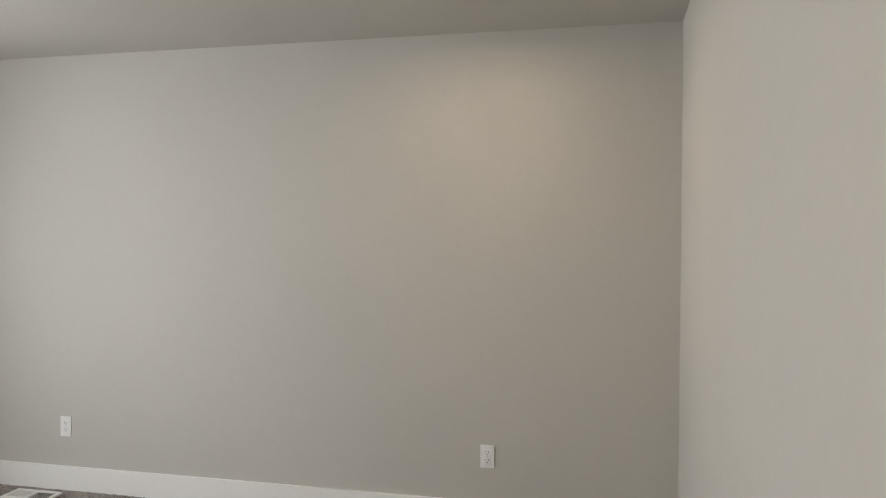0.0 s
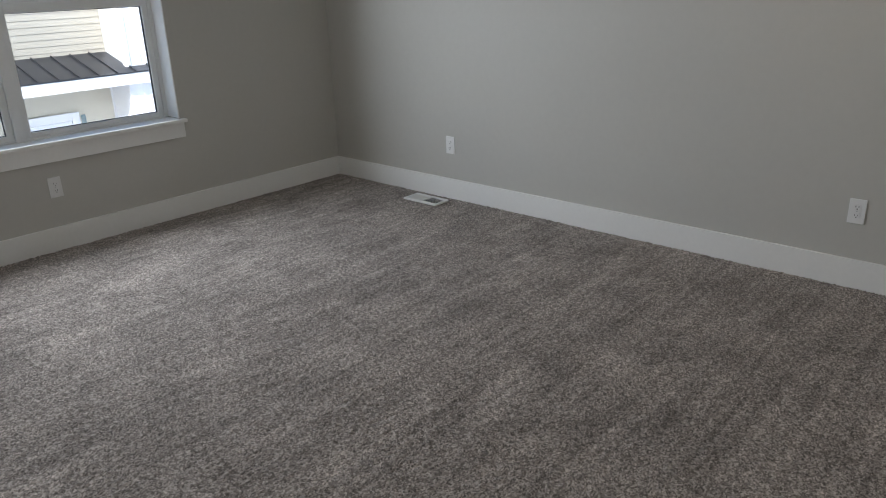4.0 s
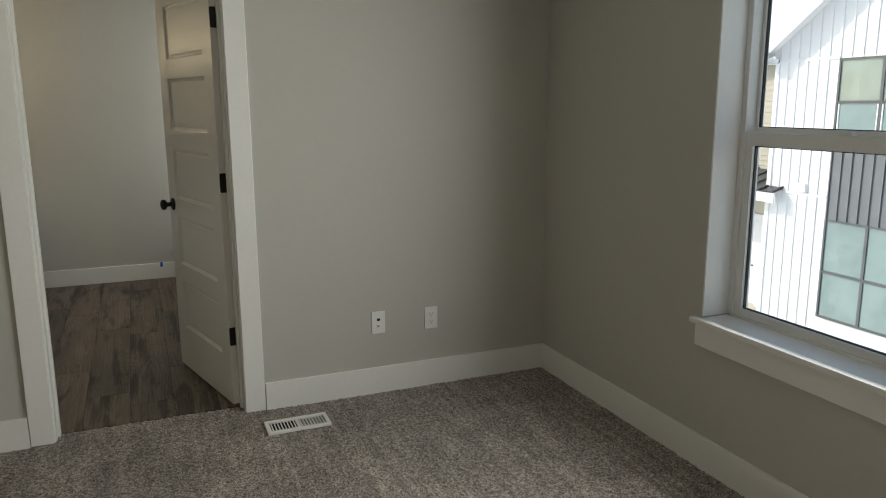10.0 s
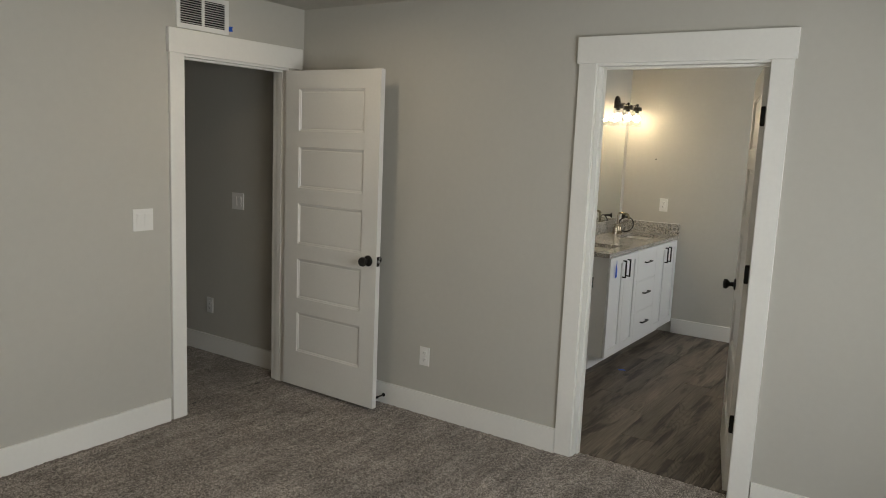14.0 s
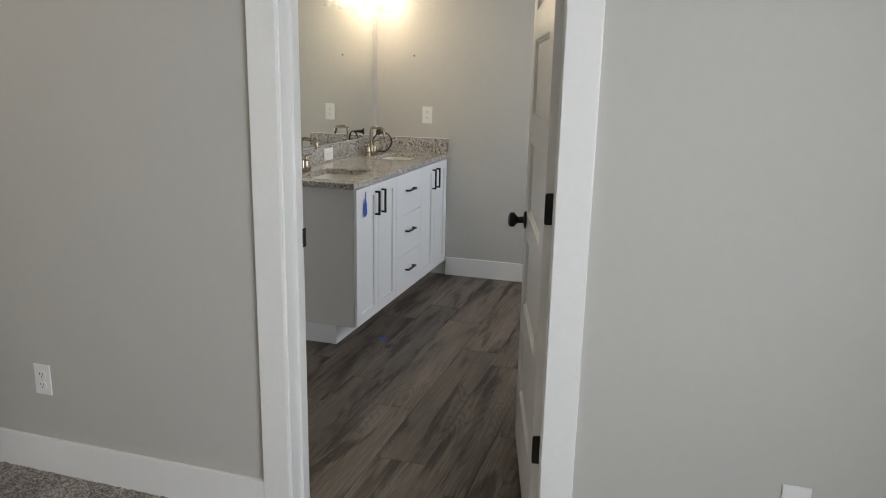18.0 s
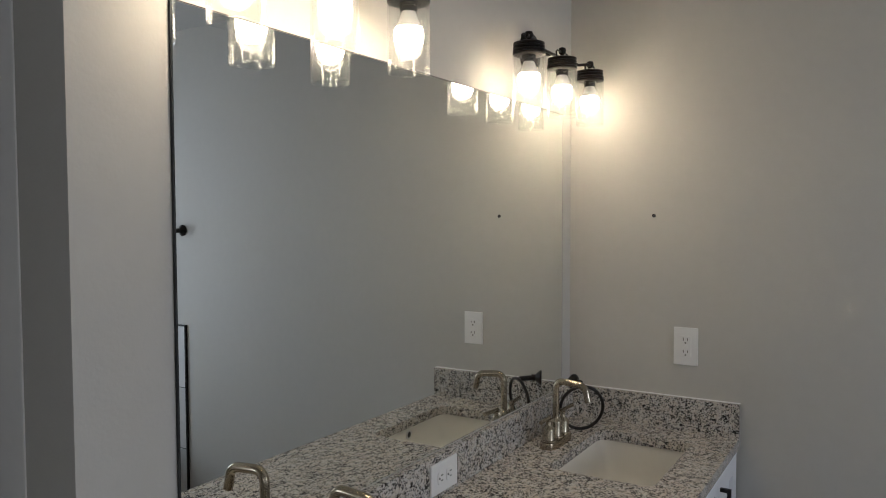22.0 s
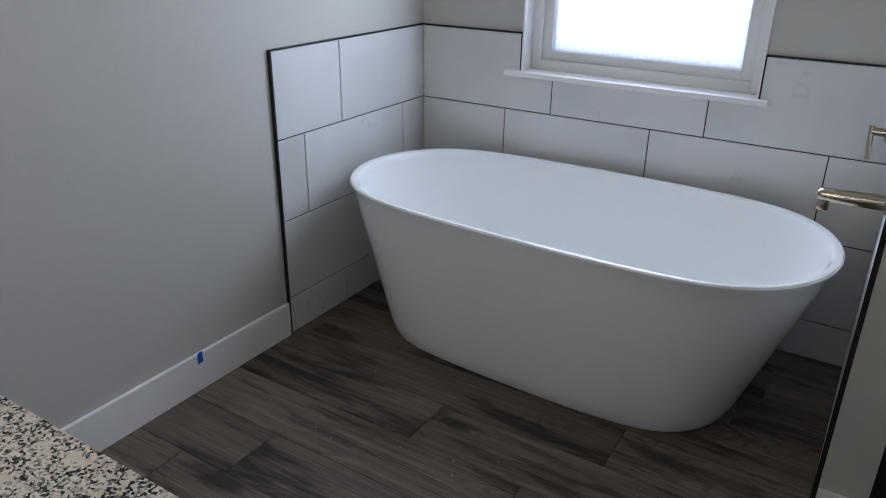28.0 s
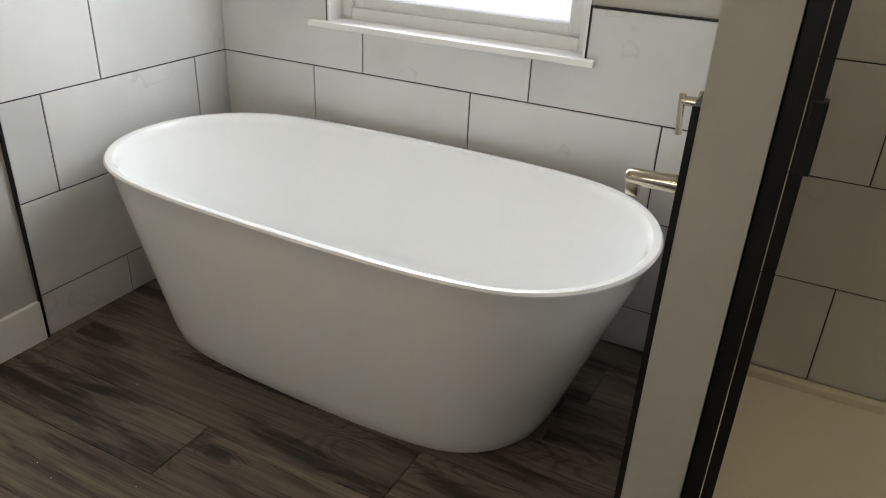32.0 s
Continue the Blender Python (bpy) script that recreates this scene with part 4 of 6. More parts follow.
for sx in (-0.079, 0.079):
    for i in range(11):
        s = new("louvre", slat)
        s.parent = gr
        s.matrix_basis = pose(sx, -0.006, -0.0625 + i * 0.0125, 24)

# the third, over the shower, is unseen: added for the warm light there
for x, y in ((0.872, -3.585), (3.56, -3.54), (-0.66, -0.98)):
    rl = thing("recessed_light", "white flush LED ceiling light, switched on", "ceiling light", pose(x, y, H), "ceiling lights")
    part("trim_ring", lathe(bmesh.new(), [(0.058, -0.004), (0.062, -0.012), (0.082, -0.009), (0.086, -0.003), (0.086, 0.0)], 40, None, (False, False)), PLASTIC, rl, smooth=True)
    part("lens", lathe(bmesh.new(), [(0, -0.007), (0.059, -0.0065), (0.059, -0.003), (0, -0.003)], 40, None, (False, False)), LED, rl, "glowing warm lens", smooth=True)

sm = thing("smoke_detector", "white round smoke detector on the ceiling", "smoke detector", pose(0.98, -4.155, H))
part("base", lathe(bmesh.new(), [(0, 0), (0.07, 0), (0.07, -0.012), (0.064, -0.015), (0, -0.015)], 36, None, (False, False)), PLASTIC, sm, smooth=True)
part("body", lathe(bmesh.new(), [(0, -0.015), (0.058, -0.015), (0.058, -0.02), (0.062, -0.022), (0.062, -0.032), (0.052, -0.043), (0.02, -0.047), (0, -0.047)], 36, None, (False, False)), PLASTIC, sm, smooth=True)


TORN = [(-0.5, -0.5), (0.1, -0.47), (0.5, -0.42), (0.42, -0.02), (0.1, 0.12), (-0.12, 0.5), (-0.3, 0.5), (-0.26, 0.24), (-0.5, 0.16)]


def tape(label, at, w, h, outline=None):
    root = thing("painters_tape", label, "tape", at, "blue tape")
    b = bmesh.new()
    pts = [(-w / 2, -h / 2), (w / 2, -h * 0.42), (w * 0.42, h * 0.1), (w / 2, h / 2), (-w * 0.4, h * 0.45), (-w / 2, 0)]
    if outline:
        pts = [(x * w, z * h) for x, z in outline]
    rings(b, [[(x, y, z) for x, z in pts] for y in (0.0, -0.0012)])
    part("strip", b, TAPE, root)


tape("torn blue painter's tape by the air grille", pose(0.597, SOUTH, 2.235, 0, 0, 180), 0.035, 0.03)
tape("blue painter's tape on the bathroom baseboard", pose(BW + 0.0155, -1.875, 0.118, 0, 0, 90), 0.022, 0.042)

# ---- vanity ----
VX0, VX1, VF = BW + 0.002, -1.532, -2.885
van = thing("vanity_cabinet", "white double vanity with shaker doors and black pulls", "cabinet", pose((VX0 + VX1) / 2, (VF + BS) / 2, 0))
ox, oy = (VX0 + VX1) / 2, (VF + BS) / 2


def vbox(x0, x1, y0, y1, z0, z1, bevel=0.0):
    return box(bmesh.new(), x0 - ox, x1 - ox, y0 - oy, y1 - oy, z0, z1, bevel)


# open-topped carcass of panels
b = bmesh.new()
for x0, x1, y0, y1, z0, z1 in ((VX0, VX1 - 0.018, BS + 0.002, VF - 0.001, 0.105, 0.123), (VX0, VX1 - 0.018, BS + 0.002, BS + 0.01, 0.123, 0.862), (VX0, VX0 + 0.016, BS + 0.01, VF - 0.001, 0.123, 0.862),
                               (-2.128, -2.112, BS + 0.01, VF - 0.02, 0.123, 0.84), (-2.57, -2.554, BS + 0.01, VF - 0.02, 0.123, 0.84), (VX0 + 0.016, VX1 - 0.018, VF - 0.02, VF - 0.001, 0.123, 0.862)):
    box(b, x0 - ox, x1 - ox, y0 - oy, y1 - oy, z0, z1)
part("carcass", b, CABINET, van)
part("end_panel", vbox(VX1 - 0.018, VX1, BS + 0.002, VF, 0.105, 0.862, 0.001), CABINET_SHADED, van)
part("toe_kick", vbox(VX0, VX1, BS + 0.002, VF - 0.105, 0.0, 0.105), CABINET, van)
xs = [VX1, -1.832, -2.118, -2.562, -2.845, VX0 + 0.004]


def pull(parent, cx, cz, length, upright):
    """A square bar pull standing off its front."""
    b = bmesh.new()
    y0, y1, h = VF + 0.0195 - oy, VF + 0.048 - oy, length / 2
    if upright:
        box(b, cx - 0.005, cx + 0.005, y1 - 0.01, y1, cz - h, cz + h, 0.001)
        for s in (-1, 1):
            box(b, cx - 0.005, cx + 0.005, y0, y1 - 0.01, cz + s * (h - 0.005) - 0.005, cz + s * (h - 0.005) + 0.005)
    else:
        box(b, cx - h, cx + h, y1 - 0.01, y1, cz - 0.005, cz + 0.005, 0.001)
        for s in (-1, 1):
            box(b, cx + s * (h - 0.005) - 0.005, cx + s * (h - 0.005) + 0.005, y0, y1 - 0.01, cz - 0.005, cz + 0.005)
    part("pull", b, BLACK, parent, "black square bar pull")


def shaker(x0, x1, z0, z1, px):
    g, w = 0.0015, 0.057
    x0, x1 = x0 + g, x1 - g
    b = bmesh.new()
    y0, y1 = VF + 0.003 - oy, VF + 0.019 - oy
    for p in ((x0, x0 + w, z0, z1), (x1 - w, x1, z0, z1), (x0 + w, x1 - w, z0, z0 + w), (x0 + w, x1 - w, z1 - w, z1)):
        box(b, p[0] - ox, p[1] - ox, y0, y1, p[2], p[3], 0.0012)
    d = part("door", b, CABINET, van)
    part("door_panel", vbox(x0 + w, x1 - w, VF + 0.003, VF + 0.009, z0 + w, z1 - w), CABINET, d)
    pull(d, px - ox, 0.748, 0.135, True)


for i, px in ((0, -1.79), (1, -1.878), (3, -2.802), (4, -2.888)):
    shaker(xs[i + 1], xs[i], 0.108, 0.852, px)
for z0, z1 in ((0.600, 0.852), (0.349, 0.597), (0.108, 0.346)):
    d = part("drawer", vbox(xs[3] + 0.0015, xs[2] - 0.0015, VF + 0.003, VF + 0.019, z0, z1, 0.0012), CABINET, van)
    pull(d, (xs[2] + xs[3]) / 2 - ox, (z0 + z1) / 2 + 0.02, 0.135, False)
tape("torn blue painter's tape strip on a vanity door", pose(-1.655, VF + 0.0195, 0.762, 0, 2, 180), 0.034, 0.135, TORN)
tape("scrap of blue tape on the bathroom floor", pose(-1.69, -2.78, 0.0015, -90, 0, 30), 0.03, 0.05)

# countertop with two cut-outs
CT, CB, CF, CX1 = 0.893, 0.862, -2.858, -1.482
S1, S2 = (-1.998, -1.583), (-2.999, -2.585)
SY0, SY1 = -3.250, -2.966
top = thing("countertop", "speckled grey and white granite countertop with backsplash", "countertop", pose(-2.3, -3.13, CB))
tx, ty = -2.3, -3.13


def fillet(bm, cx, cy, sx, sy, r):
    """Rounds an inner corner of a cut-out."""
    arc = [(cx + sx * (r - r * math.cos(a)), cy + sy * (r - r * math.sin(a))) for a in (0, 0.26, 0.52, 0.79, 1.05, 1.31, 1.571)]
    rings(bm, [[(x - tx, y - ty, z - CB) for x, y in [(cx, cy)] + arc] for z in (CB, CT)])


b = bmesh.new()
cuts = [(S2[0], S2[1]), (S1[0], S1[1])]
segs = [BW, S2[0], S2[1], S1[0], S1[1], CX1]
for i, (x0, x1) in enumerate(zip(segs, segs[1:])):
    spans = [(BS, SY0), (SY1, CF)] if i in (1, 3) else [(BS, CF)]
    for y0, y1 in spans:
        box(b, x0 - tx, x1 - tx, y0 - ty, y1 - ty, 0.0, CT - CB)
for c in cuts:
    for cx, sx in ((c[0], 1), (c[1], -1)):
        for cy, sy in ((SY0, 1), (SY1, -1)):
            fillet(b, cx, cy, sx, sy, 0.028)
part("slab", b, GRANITE, top)
part("backsplash", box(bmesh.new(), BW + 0.02 - tx, CX1 - tx, BS - ty, BS + 0.02 - ty, CT - CB, 0.994 - CB, 0.001), GRANITE, top)
part("side_splash", box(bmesh.new(), BW - tx, BW + 0.02 - tx, BS - ty, CF - ty, CT - CB, 0.994 - CB, 0.001), GRANITE, top)
part("caulk", box(bmesh.new(), BW - tx, BW + 0.003 - tx, BS - ty, CF - ty, 0.994 - CB, 0.997 - CB), PLASTIC, top)

go = thing("wall_outlet", "white duplex outlet set sideways in the granite backsplash", "outlet", pose(-2.278, BS + 0.02, 0.942, 0, 90, 180), "outlets")
plate_body(go, 0.074, 0.118)
for dz in (0.0195, -0.0195):
    receptacle(go, dz)


def sink(label, x0, x1):
    cx, cy = (x0 + x1) / 2, (SY0 + SY1) / 2
    a, b2 = (x1 - x0) / 2 + 0.006, (SY1 - SY0) / 2 + 0.006
    root = thing("sink", label, "sink", pose(cx, cy, CB - 0.16), "undermount sinks")
    top_z = 0.1595
    inner = [(1.0, top_z, 9), (0.99, top_z - 0.018, 9), (0.965, top_z - 0.055, 8.5), (0.925, top_z - 0.085, 8), (0.86, top_z - 0.108, 7), (0.76, top_z - 0.124, 6), (0.6, top_z - 0.135, 4.5), (0.38, top_z - 0.142, 3.2), (0.2, top_z - 0.146, 2.4), (0.09, top_z - 0.149, 2.0)]
    outer = [(0.2, top_z - 0.159, 2.4), (0.75, top_z - 0.152, 3.5), (0.98, top_z - 0.1, 6), (1.06, top_z - 0.02, 8), (1.1, top_z - 0.012, 9), (1.1, top_z, 9)]
    bm = bmesh.new()
    rings(bm, [oval(a * s, b2 * s, z, n, 48) for s, z, n in outer + inner])
    part("basin", bm, CERAMIC, root, smooth=True)
    part("drain", lathe(bmesh.new(), [(0, 0.011), (0.018, 0.0125), (0.027, 0.0125), (0.031, 0.0115), (0.031, 0.0095)], 24, None, (False, False)), NICKEL, root, "brushed nickel drain", smooth=True)
    part("overflow", lathe(bmesh.new(), [(0.0105, 0.0), (0.016, 0.0), (0.016, 0.003), (0.0105, 0.004)], 20, pose(0, b2 * 0.988, 0.137, 92), (False, False)), STEEL, root, smooth=True)
    part("overflow_hole", lathe(bmesh.new(), [(0, 0.002), (0.0108, 0.002)], 16, pose(0, b2 * 0.988, 0.137, 92), (False, False)), SLOT, root)


sink("white rectangular undermount sink near the doorway end", *S1)
sink("white rectangular undermount sink by the far wall", *S2)


def faucet(label, at):
    """A centreset faucet; base along local x, spout over local +y."""
    root = thing("sink_faucet", label, "faucet", at, "sink faucets")
    b = bmesh.new()
    rings(b, [oval(0.08 * s, 0.028 * t, z, 3.4, 40) for s, t, z in ((1, 1, 0), (1, 1, 0.014), (0.985, 0.95, 0.0185), (0.95, 0.82, 0.02))])
    part("base_plate", b, NICKEL, root, smooth=True)
    b = lathe(bmesh.new(), [(0.0225, 0.019), (0.0225, 0.0235), (0.0218, 0.0245), (0.0188, 0.0248), (0.0184, 0.0258), (0.0184, 0.0645), (0.0180, 0.0665), (0.0162, 0.0695), (0.0118, 0.0735), (0.0104, 0.0765), (0.0100, 0.083)], 28, None, (False, True))
    pts = [(0, 0, 0.075), (0, 0, 0.12), (0, 0, 0.163)]
    pts += [(0, 0.021 - 0.021 * math.cos(radians(a)), 0.164 + 0.021 * math.sin(radians(a))) for a in range(8, 86, 11)]
    pts += [(0, 0.030, 0.1845), (0, 0.066, 0.1815)]
    pts += [(0, 0.068 + 0.027 * math.sin(radians(a)), 0.154 + 0.027 * math.cos(radians(a))) for a in range(12, 80, 9)]
    pts += [(0, 0.0962, 0.147), (0, 0.1005, 0.133)]
    tube(b, pts, 0.0099, 20)
    part("spout", b, NICKEL, root, smooth=True)
    for s in (-1, 1):
        h = lathe(bmesh.new(), [(0.0225, 0.019), (0.0225, 0.0235), (0.0218, 0.0245), (0.0188, 0.0248), (0.0184, 0.0258), (0.0184, 0.0545), (0.0180, 0.0562), (0.0160, 0.0592), (0.0100, 0.0645), (0.0078, 0.0685), (0.0072, 0.077), (0.0088, 0.079), (0.0088, 0.0825), (0, 0.084)], 26, pose(s * 0.0525, 0, 0), (False, False))
        tube(h, [(s * 0.043, -0.001, 0.0865), (s * 0.07, 0.0, 0.0865), (s * 0.118, 0.004, 0.0885)], 0.0058, 14)
        part("handle", h, NICKEL, root, smooth=True)
    part("lift_rod", lathe(bmesh.new(), [(0.0025, 0.019), (0.0025, 0.07), (0.005, 0.073), (0.005, 0.08), (0, 0.082)], 12, pose(0, -0.022, 0), (False, False)), NICKEL, root, smooth=True)


faucet("brushed nickel two-handle faucet at the near sink", pose(-1.792, -3.313, CT))
faucet("brushed nickel two-handle faucet at the far sink", pose(-2.798, -3.313, CT))

tr = thing("towel_ring", "loose black towel ring leaning in the counter corner", "towel ring", pose(-2.952, -3.292, CT, 0, 0, -52))
b = bmesh.new()
tube(b, [(0.068 * math.cos(a), 0.008 * math.sin(a), 0.0735 + 0.068 * math.sin(a)) for a in [2 * math.pi * i / 40 for i in range(40)]], 0.0052, 12, True)
part("ring", b, BRONZE, tr, smooth=True)
part("post", tube(bmesh.new(), [(-0.004, -0.002, 0.138), (-0.005, -0.025, 0.139), (-0.006, -0.05, 0.138)], 0.0085, 12), BRONZE, tr, smooth=True)
part("mount", lathe(bmesh.new(), [(0, 0), (0.024, 0), (0.025, 0.005), (0.019, 0.012), (0.011, 0.02), (0.0105, 0.034), (0, 0.036)], 24, pose(0.006, -0.078, 0.138, -90, 0, 30), (False, False)), BRONZE, tr, smooth=True)

mr = thing("vanity_mirror", "frameless wall mirror over the double vanity", "mirror", pose(-2.291, BS, 1.0))
part("glass", box(bmesh.new(), -0.759, 0.759, 0.0005, 0.006, 0.0, 0.89), MIRROR, mr)
b = bmesh.new()
for x0, x1, z0, z1 in ((0.759, 0.7615, 0.0, 0.8925), (-0.7615, -0.759, 0.0, 0.8925), (-0.759, 0.759, 0.89, 0.8925)):
    box(b, x0, x1, 0.0005, 0.0055, z0, z1)
part("dark_edge", b, SLOT, mr)

anchor = thing("wall_anchor", "bare dark screw anchor in the painted wall", "screw anchor", pose(BW, -3.124, 1.563, 0, 90, 0))
part("plug", lathe(bmesh.new(), [(0, 0), (0.006, 0), (0.006, 0.002), (0.003, 0.003), (0, 0.001)], 12, None, (False, False)), SLOT, anchor)


# ---- vanity lights ----
def vanity_light(label, cx):
    root = thing("vanity_light", label, "wall light", pose(cx, BS, 2.043), "vanity lights")
    part("backplate", lathe(bmesh.new(), [(0, 0), (0.062, 0), (0.062, 0.006), (0.056, 0.014), (0.03, 0.02), (0, 0.021)], 36, pose(0, 0, 0, -90), (False, False)), BRONZE, root, "round bronze backplate", smooth=True)
    for dx, dz in ((-0.02, -0.03), (0.022, 0.028)):
        part("screw", lathe(bmesh.new(), [(0, 0.018), (0.006, 0.018), (0.005, 0.022), (0, 0.0235)], 12, pose(dx, 0, dz, -90), (False, False)), BLACK, root, smooth=True)
    arm = tube(bmesh.new(), [(0, 0.015, -0.004), (0, 0.05, -0.006), (0, 0.07, -0.008)], 0.007, 12)
    tube(arm, [(-0.245, 0.11, -0.01), (-0.2, 0.108, -0.01), (-0.16, 0.094, -0.017), (-0.1, 0.078, -0.01), (0, 0.072, -0.008), (0.1, 0.078, -0.01), (0.16, 0.094, -0.017), (0.2, 0.108, -0.01), (0.245, 0.11, -0.01)], 0.0045, 10)
    part("arm", arm, BRONZE, root, smooth=True)
    for i in (-1, 0, 1):
        x, y = i * 0.225, 0.107
        prof = [(0, -0.0255), (0.0375, -0.0255), (0.0414, -0.027), (0.0414, -0.0315), (0.0385, -0.033), (0.0385, -0.0345), (0.0418, -0.036), (0.0418, -0.0405), (0.0385, -0.042), (0.0385, -0.0435), (0.0428, -0.045), (0.0428, -0.0495), (0.0396, -0.051), (0.0432, -0.0525), (0.0432, -0.0575), (0.0396, -0.059), (0.0180, -0.059)]
        cap = part("socket_cap", lathe(bmesh.new(), prof, 36, pose(x, y, 0), (False, False)), BRONZE, root, smooth=True)
        w = tube(bmesh.new(), [(x - 0.0425, y, -0.03), (x - 0.0425, y, -0.013), (x - 0.036, y, -0.009), (x + 0.036, y, -0.009), (x + 0.0425, y, -0.013), (x + 0.0425, y, -0.03)], 0.0025, 8)
        part("wire_bail", w, BRONZE, cap, smooth=True)
        part("finial", lathe(bmesh.new(), [(0, -0.027), (0.006, -0.026), (0.006, -0.016), (0.0105, -0.01), (0.0115, -0.004), (0.009, 0.003), (0, 0.006)], 18, pose(x, y, 0), (False, False)), BRONZE, cap, smooth=True)
        part("socket", lathe(bmesh.new(), [(0, -0.059), (0.0185, -0.059), (0.0185, -0.0645), (0.0172, -0.0655), (0.0172, -0.075), (0, -0.075)], 22, pose(x, y, 0), (False, False)), BLACK, cap, smooth=True)
        g = lathe(bmesh.new(), [(0.0401, -0.057), (0.0428, -0.059), (0.0428, -0.194), (0.0414, -0.1962), (0.0391, -0.194), (0.0391, -0.059)], 40, pose(x, y, 0), (False, False))
        part("glass_shade", g, CLEAR, root, "clear cylindrical glass shade", smooth=True, shadow=False)
        bulb = part("bulb", lathe(bmesh.new(), [(0.0262, -0.1065), (0.0283, -0.110), (0.0296, -0.118), (0.0294, -0.127), (0.0272, -0.138), (0.0215, -0.1475), (0.012, -0.1535), (0, -0.156)], 28, pose(x, y, 0), (True, False)), BULB, root, "glowing frosted bulb", smooth=True)
        part("bulb_neck", lathe(bmesh.new(), [(0.0135, -0.075), (0.0155, -0.080), (0.0178, -0.087), (0.0215, -0.097), (0.0256, -0.106), (0, -0.1062)], 24, pose(x, y, 0), (False, False)), NECK, bulb, smooth=True)


vanity_light("bronze three-lamp vanity light, lit, over the near sink", -1.79)
vanity_light("bronze three-lamp vanity light, lit, over the far sink", -2.80)

# ---- towel bar ----
tb = thing("towel_bar", "black metal towel bar on the bathroom wall", "towel bar", pose(BW, -1.075, 1.50))
part("bar", tube(bmesh.new(), [(0.062, -0.36, 0), (0.062, 0.36, 0)], 0.0075, 14), BRONZE, tb, smooth=True)
for s in (-1, 1):
    m = pose(0, s * 0.36, 0, 0, 90, 0)
    part("post", lathe(bmesh.new(), [(0, 0), (0.026, 0), (0.027, 0.006), (0.018, 0.012), (0.011, 0.022), (0.0105, 0.05), (0.015, 0.056), (0.016, 0.066), (0.012, 0.074), (0, 0.078)], 24, m, (False, False)), BRONZE, tb, smooth=True)

# ---- bathtub ----
tub = thing("bathtub", "white freestanding oval bathtub with flared sides", "bathtub", pose(-2.234, -1.016, 0, 0, 0, -1.0))
outer = [(0.624, 0.288, 0.0), (0.634, 0.298, 0.012), (0.653, 0.309, 0.06), (0.800, 0.382, 0.50), (0.822, 0.394, 0.561), (0.831, 0.400, 0.571), (0.833, 0.402, 0.578), (0.828, 0.397, 0.5835), (0.818, 0.387, 0.5845), (0.808, 0.377, 0.581), (0.801, 0.370, 0.571)]
inner = [(0.797, 0.368, 0.555), (0.784, 0.361, 0.50), (0.752, 0.345, 0.38), (0.715, 0.326, 0.26), (0.688, 0.308, 0.20), (0.645, 0.278, 0.166), (0.56, 0.225, 0.148), (0.42, 0.16, 0.139), (0.24, 0.09, 0.135), (0.05, 0.035, 0.132)]
bm = bmesh.new()
# the foot reaches a little further towards the wall end
rings(bm, [[p + Vector((-0.024 * max(0.0, 1 - z / 0.56), 0, 0)) for p in stadium(a + 0.012 * max(0.0, 1 - z / 0.56), b2, z)] for a, b2, z in outer] + [stadium(a, b2, z) for a, b2, z in inner])
part("shell", bm, ACRYLIC, tub, smooth=True)
part("drain", lathe(bmesh.new(), [(0, 0.138), (0.028, 0.138), (0.033, 0.1355), (0.033, 0.132)], 24, None, (False, False)), NICKEL, tub, smooth=True)
part("caulk", tube(bmesh.new(), [p + Vector((-0.024, 0, 0)) for p in stadium(0.633, 0.287, 0.002, 64)], 0.0035, 6, True), PLASTIC, tub)

tf = thing("tub_filler", "brushed nickel wall-mounted tub spout and lever", "tub faucet", pose(-1.335, -1.05, 0.035))
b = bmesh.new()
loops = []
for x, z, hw, hh in ((0.0, 0.735, 0.0205, 0.0205), (-0.05, 0.7345, 0.0205, 0.0205), (-0.11, 0.733, 0.020, 0.0195), (-0.155, 0.732, 0.0195, 0.0185), (-0.163, 0.7315, 0.0185, 0.017), (-0.168, 0.731, 0.0145, 0.0125)):
    loops.append([(x, p.x, z + p.y) for p in oval(hw, hh, 0, 2.1, 28)])
rings(b, loops)
box(b, -0.164, -0.134, -0.0135, 0.0135, 0.690, 0.722, 0.004)
part("spout", b, NICKEL, tf, smooth=True)
part("spout_flange", lathe(bmesh.new(), [(0, 0), (0.03, 0), (0.03, 0.004), (0.02, 0.007), (0, 0.007)], 28, pose(0, 0, 0.735, 0, -90, 0), (False, False)), NICKEL, tf, smooth=True)
hb = lathe(bmesh.new(), [(0, 0), (0.042, 0), (0.042, 0.004), (0.028, 0.008), (0.026, 0.03), (0.024, 0.046), (0.011, 0.05), (0.010, 0.078), (0, 0.079)], 28, pose(0, 0, 0.918, 0, -90, 0), (False, False))
part("valve", hb, NICKEL, tf, smooth=True)
part("lever", tube(bmesh.new(), [(-0.079, 0.0, 0.932), (-0.078, -0.002, 0.905), (-0.073, -0.006, 0.846)], 0.0072, 12), NICKEL, tf, smooth=True)

